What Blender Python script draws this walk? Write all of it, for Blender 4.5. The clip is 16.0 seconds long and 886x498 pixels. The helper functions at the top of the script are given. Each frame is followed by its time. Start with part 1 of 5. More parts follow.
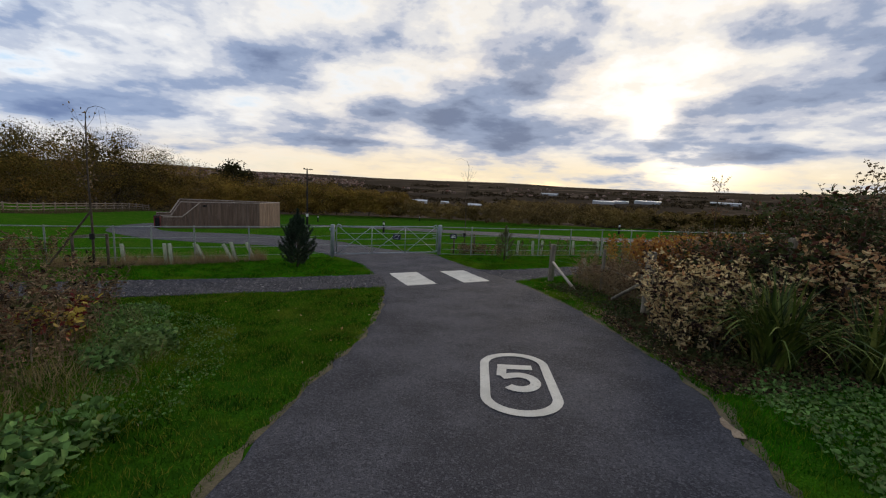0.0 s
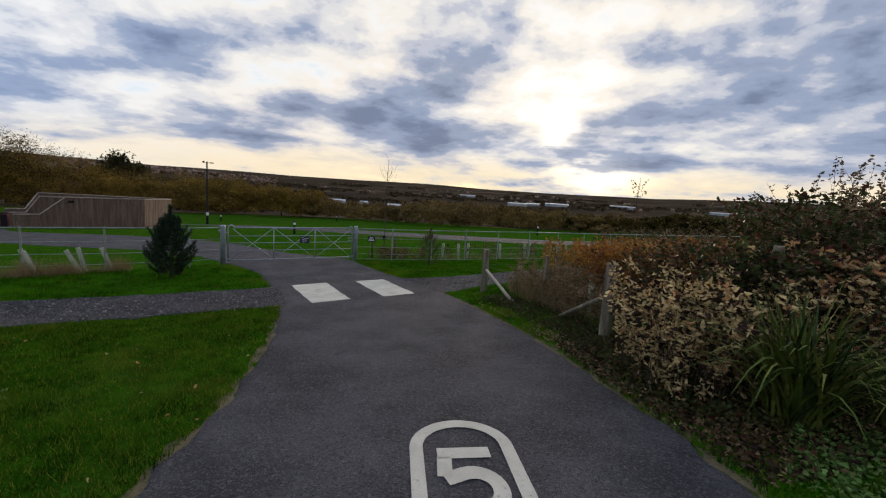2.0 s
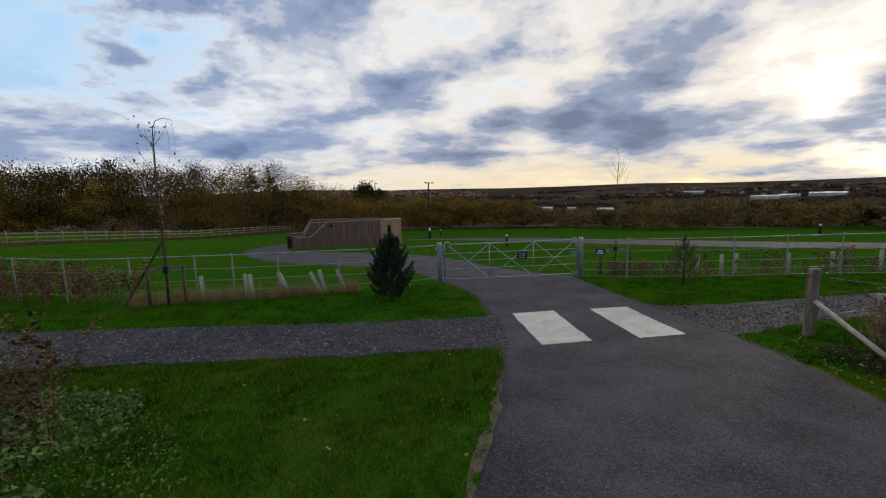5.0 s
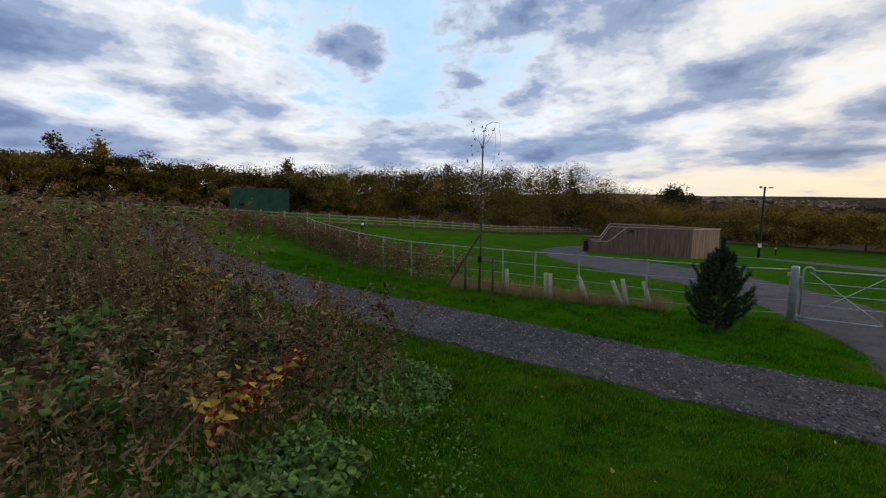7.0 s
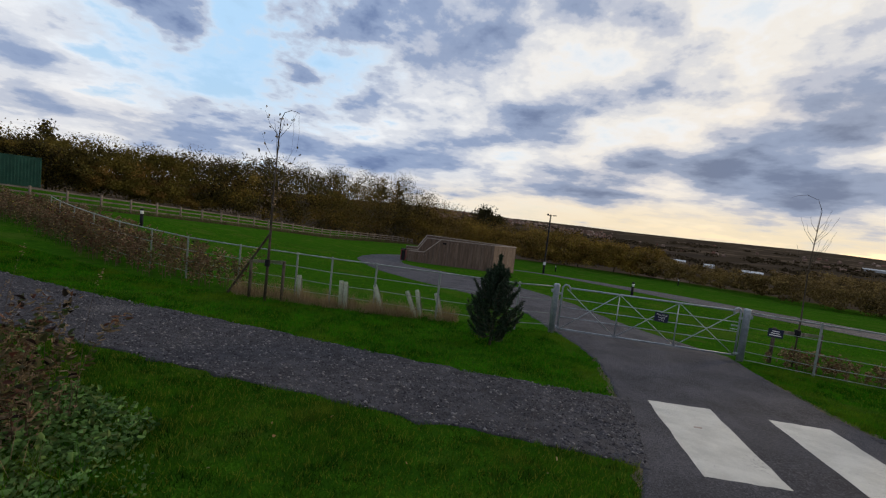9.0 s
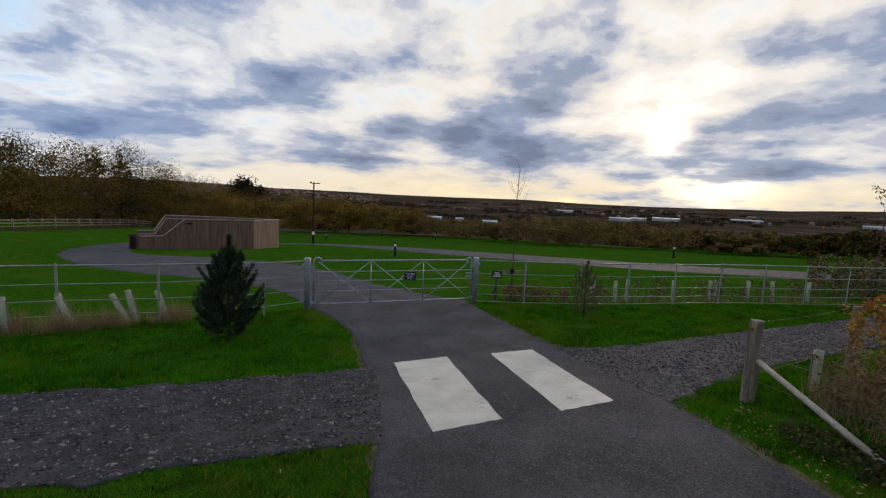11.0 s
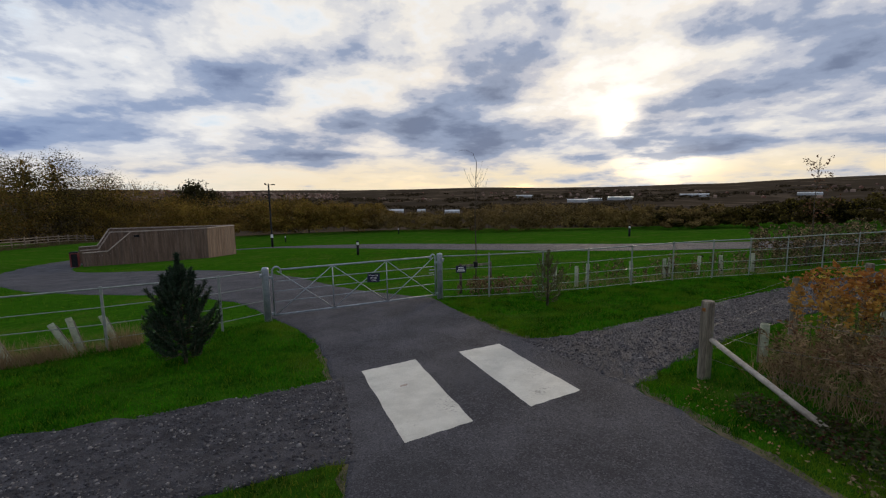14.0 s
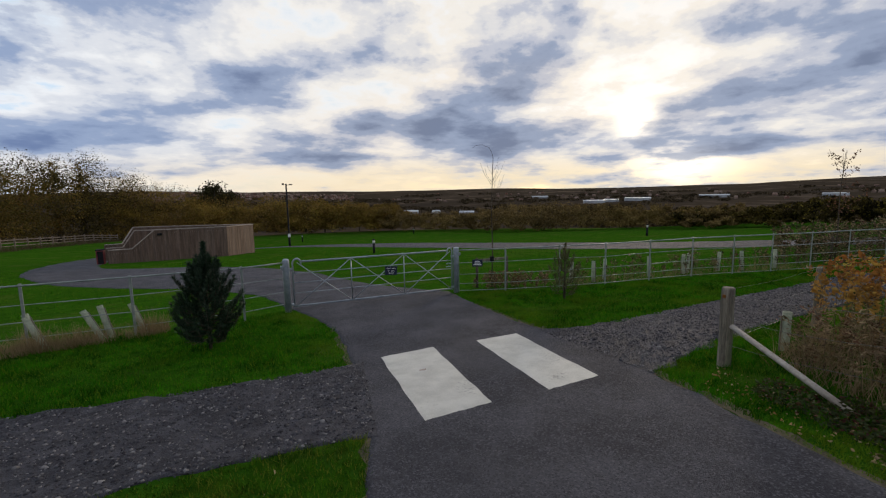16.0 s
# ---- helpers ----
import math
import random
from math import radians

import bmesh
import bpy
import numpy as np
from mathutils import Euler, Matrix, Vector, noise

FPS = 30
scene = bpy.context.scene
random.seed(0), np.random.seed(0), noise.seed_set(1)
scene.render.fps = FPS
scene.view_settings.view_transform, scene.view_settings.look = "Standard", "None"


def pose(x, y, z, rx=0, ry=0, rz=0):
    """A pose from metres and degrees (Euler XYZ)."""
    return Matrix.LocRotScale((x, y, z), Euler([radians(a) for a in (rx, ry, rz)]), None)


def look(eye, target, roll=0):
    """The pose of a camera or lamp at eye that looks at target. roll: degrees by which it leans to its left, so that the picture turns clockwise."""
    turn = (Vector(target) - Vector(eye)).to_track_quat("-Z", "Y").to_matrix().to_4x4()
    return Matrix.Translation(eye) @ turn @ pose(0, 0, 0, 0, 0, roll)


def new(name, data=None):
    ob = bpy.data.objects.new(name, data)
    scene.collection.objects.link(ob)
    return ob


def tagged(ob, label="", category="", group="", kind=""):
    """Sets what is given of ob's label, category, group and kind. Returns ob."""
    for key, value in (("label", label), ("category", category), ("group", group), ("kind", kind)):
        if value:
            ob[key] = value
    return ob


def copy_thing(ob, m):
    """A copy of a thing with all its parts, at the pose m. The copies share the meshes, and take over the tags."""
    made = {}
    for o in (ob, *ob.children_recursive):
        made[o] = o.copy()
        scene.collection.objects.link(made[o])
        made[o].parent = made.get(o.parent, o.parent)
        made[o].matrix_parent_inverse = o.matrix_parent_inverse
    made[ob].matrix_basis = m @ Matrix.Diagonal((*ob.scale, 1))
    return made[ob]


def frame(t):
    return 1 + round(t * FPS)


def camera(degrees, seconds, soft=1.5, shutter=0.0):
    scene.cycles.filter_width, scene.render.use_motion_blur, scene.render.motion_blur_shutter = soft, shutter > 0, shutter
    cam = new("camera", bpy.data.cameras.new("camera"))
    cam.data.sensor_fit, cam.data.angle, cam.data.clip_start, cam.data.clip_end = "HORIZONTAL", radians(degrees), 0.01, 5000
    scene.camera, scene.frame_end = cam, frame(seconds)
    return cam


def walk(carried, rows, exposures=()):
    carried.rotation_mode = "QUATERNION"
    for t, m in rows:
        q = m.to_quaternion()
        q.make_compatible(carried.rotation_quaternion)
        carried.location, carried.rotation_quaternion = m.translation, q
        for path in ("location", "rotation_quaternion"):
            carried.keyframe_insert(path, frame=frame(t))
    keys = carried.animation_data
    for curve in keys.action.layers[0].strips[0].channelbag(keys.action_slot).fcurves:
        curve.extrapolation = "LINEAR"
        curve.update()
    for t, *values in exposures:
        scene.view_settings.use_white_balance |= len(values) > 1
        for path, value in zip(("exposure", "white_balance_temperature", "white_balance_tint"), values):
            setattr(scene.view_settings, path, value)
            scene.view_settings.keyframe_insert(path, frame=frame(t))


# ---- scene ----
cam = camera(91.4, 16.0, soft=1.2)

PATH = [
    (0, (-2.278, -16.074, 2.795), (-1.519, -14.247, 2.501), 2.6),
    (0.5, (-2.081, -15.7, 2.757), (-1.317, -13.876, 2.46), 2.9),
    (1, (-1.889, -15.299, 2.74), (-0.99, -13.535, 2.453), 3.6),
    (1.5, (-1.688, -14.91, 2.718), (-0.699, -13.193, 2.448), 3.5),
    (2, (-1.516, -14.466, 2.672), (-0.43, -12.808, 2.4), 3.8),
    (2.5, (-1.348, -14.064, 2.655), (-0.111, -12.514, 2.391), 3.3),
    (3, (-1.235, -13.671, 2.642), (0.014, -12.131, 2.385), 2.0),
    (3.5, (-1.197, -13.295, 2.638), (-0.119, -11.629, 2.386), 0.2),
    (4, (-1.203, -12.951, 2.639), (-0.464, -11.111, 2.38), -1.0),
    (4.5, (-1.162, -12.63, 2.619), (-0.767, -10.685, 2.37), -1.8),
    (5, (-1.167, -12.294, 2.58), (-0.963, -10.32, 2.325), -1.5),
    (5.2, (-1.24, -12.161, 2.592), (-1.136, -10.18, 2.336), -1.7),
    (7.3, (-1.6, -11.526, 2.512), (-2.712, -9.88, 2.283), 1.6),
    (7.5, (-1.577, -11.434, 2.501), (-2.704, -9.797, 2.275), 2.1),
    (8, (-1.454, -11.121, 2.486), (-2.573, -9.479, 2.259), 2.7),
    (8.5, (-1.324, -10.867, 2.482), (-2.127, -9.046, 2.287), 5.4),
    (9, (-1.174, -10.7, 2.512), (-1.488, -8.731, 2.356), 6.5),
    (9.5, (-1.077, -10.519, 2.501), (-0.92, -8.528, 2.386), 7.5),
    (10, (-0.902, -10.38, 2.43), (-0.383, -8.454, 2.278), 4.8),
    (10.2, (-0.788, -10.34, 2.457), (-0.202, -8.435, 2.294), 4.6),
    (12.3, (-0.474, -10.069, 2.766), (0.303, -8.25, 2.476), 0.9),
    (12.5, (-0.481, -10.088, 2.77), (0.302, -8.27, 2.485), 0.7),
    (13, (-0.473, -10.116, 2.765), (0.327, -8.304, 2.49), -0.2),
    (13.5, (-0.469, -10.135, 2.76), (0.353, -8.331, 2.493), -0.4),
    (14, (-0.462, -10.137, 2.754), (0.386, -8.344, 2.495), -0.9),
    (14.5, (-0.462, -10.131, 2.74), (0.395, -8.342, 2.489), -0.8),
    (15, (-0.497, -10.134, 2.697), (0.346, -8.338, 2.44), -0.7),
    (15.5, (-0.536, -10.184, 2.653), (0.268, -8.371, 2.396), -0.9),
    (16, (-0.56, -10.214, 2.58), (0.227, -8.393, 2.327), -1.0),
]
walk(cam, [(t, look(eye, target, roll)) for t, eye, target, roll in PATH],
     [(0, 0.06), (3.5, 0.07), (5, -0.02), (7.3, 0.12), (9, 0.0), (10.2, 0.0), (12.3, -0.02), (14, -0.02), (16, 0.02)])

# ---------------------------------------------------------------- light
SUN_AZ, SUN_EL = radians(47.2), radians(8.3)
SUN_DIR = Vector((math.sin(SUN_AZ) * math.cos(SUN_EL), math.cos(SUN_AZ) * math.cos(SUN_EL), math.sin(SUN_EL)))


class Nodes:
    """Short spelling for building node trees."""

    def __init__(self, tree):
        self.tree, self.n, self.l = tree, tree.nodes, tree.links

    def add(self, kind, **attrs):
        node = self.n.new(kind)
        for key, value in attrs.items():
            setattr(node, key, value)
        return node

    def put(self, value, socket):
        if isinstance(value, bpy.types.NodeSocket):
            self.l.new(value, socket)
        elif value is not None:
            socket.default_value = value

    def math(self, op, a, b=None, c=None, clamp=False):
        node = self.add("ShaderNodeMath", operation=op, use_clamp=clamp)
        for i, v in enumerate((a, b, c)):
            self.put(v, node.inputs[i])
        return node.outputs[0]

    def vec(self, op, a, b=None):
        node = self.add("ShaderNodeVectorMath", operation=op)
        self.put(a, node.inputs[0])
        if b is not None:
            self.put(b, node.inputs[1])
        return node.outputs["Value"] if op in ("DOT_PRODUCT", "LENGTH", "DISTANCE") else node.outputs[0]

    def noise(self, vector, scale, detail=4.0, rough=0.55, distortion=0.0):
        node = self.add("ShaderNodeTexNoise")
        self.put(vector, node.inputs["Vector"])
        node.inputs["Scale"].default_value, node.inputs["Detail"].default_value = scale, detail
        node.inputs["Roughness"].default_value, node.inputs["Distortion"].default_value = rough, distortion
        return node.outputs[0]

    def span(self, value, a, b, lo=0.0, hi=1.0, smooth=True):
        node = self.add("ShaderNodeMapRange", interpolation_type="SMOOTHSTEP" if smooth else "LINEAR")
        for i, v in enumerate((value, a, b, lo, hi)):
            self.put(v, node.inputs[i])
        return node.outputs[0]

    def mix(self, f, a, b, blend="MIX"):
        node = self.add("ShaderNodeMix", data_type="RGBA", blend_type=blend)
        self.put(f, node.inputs[0])
        for v, i in ((a, 6), (b, 7)):
            self.put((*v, 1) if isinstance(v, tuple) else v, node.inputs[i])
        return node.outputs[2]


def ramp(w, value, stops):
    """A colour ramp through (place, colour) stops."""
    node = w.add("ShaderNodeValToRGB")
    node.color_ramp.interpolation = "EASE"
    bar = node.color_ramp.elements
    while len(bar) < len(stops):
        bar.new(0.5)
    for e, (place, colour) in zip(bar, stops):
        e.position, e.color = place, (*colour, 1)
    w.put(value, node.inputs[0])
    return node.outputs[0]


def make_world():
    world = bpy.data.worlds.new("evening_sky")
    world.use_nodes = True
    w = Nodes(world.node_tree)
    w.n.clear()
    ray = w.vec("NORMALIZE", w.add("ShaderNodeTexCoord").outputs["Generated"])
    parts = w.add("ShaderNodeSeparateXYZ")
    w.put(ray, parts.inputs[0])
    high = w.math("MAXIMUM", parts.outputs[2], 0.0)
    # cloud layers: long and thin towards the horizon, rounder overhead
    layer = w.math("DIVIDE", w.math("MULTIPLY", high, 5.2), w.math("ADD", w.math("MULTIPLY", high, 2.0), 1.0))
    flat = w.add("ShaderNodeCombineXYZ")
    w.put(parts.outputs[0], flat.inputs[0])
    w.put(parts.outputs[1], flat.inputs[1])
    w.put(layer, flat.inputs[2])
    p = flat.outputs[0]
    near_sun = w.vec("DOT_PRODUCT", ray, tuple(SUN_DIR))
    away = w.math("MAXIMUM", near_sun, 0.0)
    seed = (4.3, 1.9, 0.4)
    at = w.vec("ADD", p, seed)
    shifted = w.vec("ADD", at, (SUN_DIR.x * 0.02, SUN_DIR.y * 0.02, 0.055))
    big = w.noise(at, 4.1, 9.0, 0.545, 0.0)
    lit = w.noise(shifted, 4.1, 9.0, 0.545, 0.0)
    puff = w.noise(w.vec("ADD", p, (9.0, 3.0, 5.0)), 10.0, 7.0, 0.57, 0.15)
    sheet = w.noise(w.vec("ADD", p, (2.0, 8.0, 1.0)), 1.1, 2.0, 0.5, 0.0)
    body = w.math("ADD", w.math("MULTIPLY", big, 0.74), w.math("MULTIPLY", puff, 0.26))
    body = w.math("ADD", body, w.math("MULTIPLY", w.math("SUBTRACT", sheet, 0.5), 0.07))
    # the deck's lower edge is a long dark bank, with a clear bright strip under it
    bank = w.math("MULTIPLY", w.span(parts.outputs[2], 0.050, 0.085), w.span(parts.outputs[2], 0.19, 0.11))
    body = w.math("ADD", body, w.math("MULTIPLY", bank, 0.035))
    strip = w.math("MULTIPLY", w.span(parts.outputs[2], 0.080, 0.030), 0.07)
    body = w.math("SUBTRACT", body, strip)
    rim = w.math("SUBTRACT", big, lit)
    body = w.math("SUBTRACT", body, w.math("MULTIPLY", rim, 0.70))
    opening = w.math("ADD", w.vec("DOT_PRODUCT", ray, (-0.515, 0.745, 0.424)), w.math("MULTIPLY", w.math("SUBTRACT", body, 0.5), -0.20))
    open_sky = w.span(opening, 0.940, 0.995)
    body = w.math("SUBTRACT", body, w.math("MULTIPLY", open_sky, 0.07))
    f = w.span(body, 0.335, 0.665, smooth=False)
    cool = ramp(w, f, [(0.0, (0.66, 0.88, 1.12)), (0.12, (0.82, 0.96, 1.12)), (0.24, (1.00, 1.03, 1.08)), (0.40, (0.84, 0.88, 0.96)),
                       (0.53, (0.60, 0.67, 0.82)), (0.68, (0.35, 0.45, 0.67)), (1.0, (0.19, 0.27, 0.48))])
    warm = ramp(w, f, [(0.0, (0.94, 1.00, 1.06)), (0.14, (1.06, 1.05, 1.04)), (0.28, (1.04, 0.99, 0.92)), (0.42, (0.86, 0.85, 0.86)),
                       (0.55, (0.62, 0.65, 0.75)), (0.70, (0.37, 0.44, 0.60)), (1.0, (0.22, 0.27, 0.40))])
    cloud = w.mix(w.span(near_sun, 0.35, 0.95), cool, warm)
    cloud = w.mix(w.math("MULTIPLY", open_sky, w.span(f, 0.62, 0.30)), cloud, (0.56, 0.84, 1.14))
    # some decks are neutral, some slate blue
    deck = w.span(w.noise(w.vec("ADD", p, (5.0, 2.0, 1.0)), 1.9, 3.0, 0.5, 0.3), 0.40, 0.60)
    cloud = w.mix(w.math("MULTIPLY", deck, 0.75), cloud, w.mix(1.0, cloud, (1.05, 1.00, 0.95), "MULTIPLY"))
    thin = w.span(f, 0.72, 0.30)
    low = w.math("MULTIPLY", w.span(parts.outputs[2], 0.11, 0.02), thin)
    cloud = w.mix(w.math("MULTIPLY", low, w.span(near_sun, 0.2, 0.97, 0.15, 0.75)), cloud, (1.10, 0.89, 0.56))
    glow = w.math("MULTIPLY", w.math("POWER", away, 1900.0), 1.8)
    # light breaking through under the cloud deck, below the sun
    below = w.math("MAXIMUM", w.vec("DOT_PRODUCT", ray, (0.785, 0.617, 0.048)), 0.0)
    flat_ray = w.vec("NORMALIZE", w.vec("MULTIPLY", ray, (1.0, 1.0, 2.6)))
    spread = w.math("MAXIMUM", w.vec("DOT_PRODUCT", flat_ray, (0.779, 0.612, 0.135)), 0.0)
    wide = w.math("ADD", w.math("MULTIPLY", w.math("POWER", away, 40.0), 0.08), w.math("MULTIPLY", w.math("POWER", spread, 260.0), 1.2))
    wide = w.math("ADD", wide, w.math("MULTIPLY", w.math("POWER", below, 900.0), 0.9))
    halo = w.math("ADD", w.math("MULTIPLY", glow, w.span(f, 0.85, 0.40, 0.35, 1.0)), w.math("MULTIPLY", wide, w.math("ADD", w.math("MULTIPLY", thin, 0.85), 0.15)))
    cloud = w.mix(1.0, cloud, w.mix(halo, (0.0, 0.0, 0.0), (1.0, 0.82, 0.52)), "ADD")
    sky = w.add("ShaderNodeTexSky", sky_type="NISHITA", sun_disc=False, sun_elevation=SUN_EL, sun_rotation=SUN_AZ)
    clear = w.add("ShaderNodeBackground")
    clear.inputs["Strength"].default_value = 0.15
    w.put(sky.outputs[0], clear.inputs["Color"])
    cover = w.add("ShaderNodeBackground")
    w.put(cloud, cover.inputs["Color"])
    cover.inputs["Strength"].default_value = CLOUD
    both = w.add("ShaderNodeMixShader")
    w.put(w.span(f, 0.0, 0.25, 0.90, 1.0), both.inputs[0])
    w.l.new(clear.outputs[0], both.inputs[1])
    w.l.new(cover.outputs[0], both.inputs[2])
    w.l.new(both.outputs[0], w.add("ShaderNodeOutputWorld").inputs[0])
    scene.world = world


CLOUD = 0.85
make_world()
sun = new("sun", bpy.data.lights.new("sun", "SUN"))
sun.data.energy, sun.data.angle, sun.data.color = 1.5, radians(12), (1.0, 0.80, 0.56)
sun.matrix_world = look(SUN_DIR * 50, (0, 0, 0))


# ---------------------------------------------------------------- materials
def material(name, dark, light, scale=4.0, rough=0.8, bump=0.3, fine=40.0, metal=0.0, island=0.0, third=None, thin=0.0, gloss=0.25, stretch=(1, 1, 1)):
    """Two-scale colour between dark and light, with a third colour in patches, and fine relief."""
    m = bpy.data.materials.new(name)
    m.use_nodes = True
    t = Nodes(m.node_tree)
    shader = m.node_tree.nodes["Principled BSDF"]
    spot = t.vec("MULTIPLY", t.add("ShaderNodeTexCoord").outputs["Object"], stretch)
    coarse, grain = t.noise(spot, scale, 5.0, 0.6), t.noise(spot, fine, 3.0, 0.6)
    f = t.span(t.math("ADD", t.math("MULTIPLY", coarse, 0.6), t.math("MULTIPLY", grain, 0.4)), 0.36, 0.64)
    if island:
        r = t.add("ShaderNodeNewGeometry").outputs["Random Per Island"]
        f = t.math("ADD", t.math("MULTIPLY", f, 1 - island), t.math("MULTIPLY", r, island))
    colour = t.mix(f, dark, light)
    if third:
        patch = t.noise(spot, scale * 0.31, 3.0, 0.55)
        g = t.span(patch, 0.5, 0.68)
        if island:
            r2 = t.math("FRACT", t.math("MULTIPLY", r, 7.31))
            g = t.math("MAXIMUM", t.math("MULTIPLY", g, 0.7), t.span(r2, 0.76, 0.9))
        colour = t.mix(g, colour, third)
    t.put(colour, shader.inputs["Base Color"])
    shader.inputs["Roughness"].default_value, shader.inputs["Metallic"].default_value = rough, metal
    shader.inputs["Specular IOR Level"].default_value = gloss
    if bump:
        b = t.add("ShaderNodeBump")
        b.inputs["Strength"].default_value, b.inputs["Distance"].default_value = bump, 0.02
        t.put(grain, b.inputs["Height"])
        t.put(b.outputs[0], shader.inputs["Normal"])
    if thin:
        lets = t.add("ShaderNodeBsdfTranslucent")
        t.put(colour, lets.inputs["Color"])
        both = t.add("ShaderNodeMixShader")
        both.inputs[0].default_value = thin
        t.l.new(shader.outputs[0], both.inputs[1])
        t.l.new(lets.outputs[0], both.inputs[2])
        t.l.new(both.outputs[0], m.node_tree.nodes["Material Output"].inputs[0])
    return m


def ground_material():
    """Mown grass close by, rough scrub round the field, and fields, woods and moor in the valley."""
    m = bpy.data.materials.new("land")
    m.use_nodes = True
    t = Nodes(m.node_tree)
    shader = m.node_tree.nodes["Principled BSDF"]
    spot = t.add("ShaderNodeTexCoord").outputs["Object"]
    split = t.add("ShaderNodeSeparateXYZ")
    t.put(spot, split.inputs[0])
    flat = t.add("ShaderNodeCombineXYZ")
    t.put(split.outputs[0], flat.inputs[0])
    t.put(split.outputs[1], flat.inputs[1])
    away = t.vec("LENGTH", flat.outputs[0])
    blade, tuft, patch = t.noise(spot, 55.0, 4.0, 0.65), t.noise(spot, 4.5, 4.0, 0.6), t.noise(spot, 0.55, 4.0, 0.6)
    lawn = t.mix(t.span(blade, 0.3, 0.7), (0.014, 0.055, 0.003), (0.050, 0.135, 0.008))
    lawn = t.mix(t.span(tuft, 0.35, 0.68), lawn, (0.020, 0.065, 0.005))
    lawn = t.mix(t.math("MULTIPLY", t.span(patch, 0.50, 0.66), 0.5), lawn, (0.070, 0.098, 0.016))
    scrub = t.mix(t.noise(spot, 0.25, 6.0, 0.65), (0.03, 0.03, 0.012), (0.12, 0.09, 0.04))
    cells = t.add("ShaderNodeTexVoronoi")
    cells.inputs["Scale"].default_value = 0.0045
    t.put(t.vec("MULTIPLY", spot, (1.0, 1.7, 0.0)), cells.inputs["Vector"])
    # valley field and wood browns are lifted: distance haze put into base colour
    field = t.mix(t.span(t.noise(cells.outputs["Color"], 3.0, 0.0), 0.35, 0.65), (0.042, 0.033, 0.025), (0.105, 0.078, 0.055))
    woods = t.noise(spot, 0.006, 8.0, 0.65)
    field = t.mix(t.span(woods, 0.43, 0.53), field, (0.050, 0.038, 0.026))
    colour = t.mix(t.span(away, 70.0, 82.0), lawn, scrub)
    colour = t.mix(t.span(away, 160.0, 420.0), colour, field)
    t.put(colour, shader.inputs["Base Color"])
    shader.inputs["Roughness"].default_value = 0.9
    shader.inputs["Specular IOR Level"].default_value = 0.0
    b = t.add("ShaderNodeBump")
    b.inputs["Strength"].default_value, b.inputs["Distance"].default_value = 0.6, 0.03
    t.put(blade, b.inputs["Height"])
    t.put(b.outputs[0], shader.inputs["Normal"])
    return m


def tarmac_material():
    m = material("tarmac", (0.044, 0.043, 0.050), (0.096, 0.094, 0.106), 1.2, 0.9, 1.0, 110.0, gloss=0.08)
    t = Nodes(m.node_tree)
    shader = m.node_tree.nodes["Principled BSDF"]
    old = shader.inputs["Base Color"].links[0].from_socket
    spot = t.add("ShaderNodeTexCoord").outputs["Object"]
    chips = t.add("ShaderNodeTexVoronoi")
    chips.inputs["Scale"].default_value = 78.0
    t.put(spot, chips.inputs["Vector"])
    tone = t.add("ShaderNodeSeparateColor")
    t.put(chips.outputs["Color"], tone.inputs[0])
    colour = t.mix(t.math("MULTIPLY", t.span(tone.outputs[0], 0.62, 1.0), 0.5), old, (0.165, 0.165, 0.18))
    colour = t.mix(t.math("MULTIPLY", t.span(tone.outputs[1], 0.55, 1.0), 0.5), colour, (0.016, 0.017, 0.022))
    colour = t.mix(t.math("MULTIPLY", t.span(t.noise(spot, 0.5, 5.0, 0.6), 0.48, 0.7), 0.35), colour, (0.05, 0.05, 0.055))
    t.put(colour, shader.inputs["Base Color"])
    return m


def paint_material():
    m = material("road_paint", (0.43, 0.415, 0.37), (0.58, 0.56, 0.50), 3.0, 0.75, 0.5, 120.0)
    t = Nodes(m.node_tree)
    shader = m.node_tree.nodes["Principled BSDF"]
    old = shader.inputs["Base Color"].links[0].from_socket
    spot = t.add("ShaderNodeTexCoord").outputs["Object"]
    worn = t.span(t.math("ADD", t.math("MULTIPLY", t.noise(spot, 30.0, 5.0, 0.7), 0.6), t.math("MULTIPLY", t.noise(spot, 2.2, 3.0, 0.6), 0.4)), 0.57, 0.66)
    t.put(t.mix(t.math("MULTIPLY", worn, 0.8), old, (0.22, 0.21, 0.20)), shader.inputs["Base Color"])
    return m


LAND, TARMAC, PAINT = ground_material(), tarmac_material(), paint_material()
GRAVEL = material("gravel_bed", (0.020, 0.019, 0.023), (0.066, 0.063, 0.072), 5.0, 0.9, 1.0, 70.0)
STONE = material("loose_stone", (0.020, 0.019, 0.023), (0.085, 0.081, 0.090), 3.0, 0.85, 0.2, 60.0, island=0.8, third=(0.20, 0.19, 0.185))
GRASS = material("grass_blades", (0.001, 0.010, 0.0005), (0.046, 0.225, 0.004), 2.0, 0.8, 0.0, 7.0, island=0.34, third=(0.115, 0.175, 0.012), thin=0.35, gloss=0.01)
GRASS_WORN = material("worn_grass_blades", (0.002, 0.010, 0.001), (0.058, 0.165, 0.007), 2.0, 0.8, 0.0, 7.0, island=0.34, third=(0.160, 0.175, 0.022), thin=0.35, gloss=0.01)
STRAW = material("dry_grass", (0.13, 0.085, 0.04), (0.36, 0.27, 0.15), 3.0, 0.8, 0.0, 20.0, island=0.6, thin=0.2, gloss=0.06)
ROUGH = material("rough_tan_grass", (0.035, 0.030, 0.014), (0.14, 0.105, 0.055), 1.0, 0.9, 0.0, 8.0, island=0.5, thin=0.15, gloss=0.05)
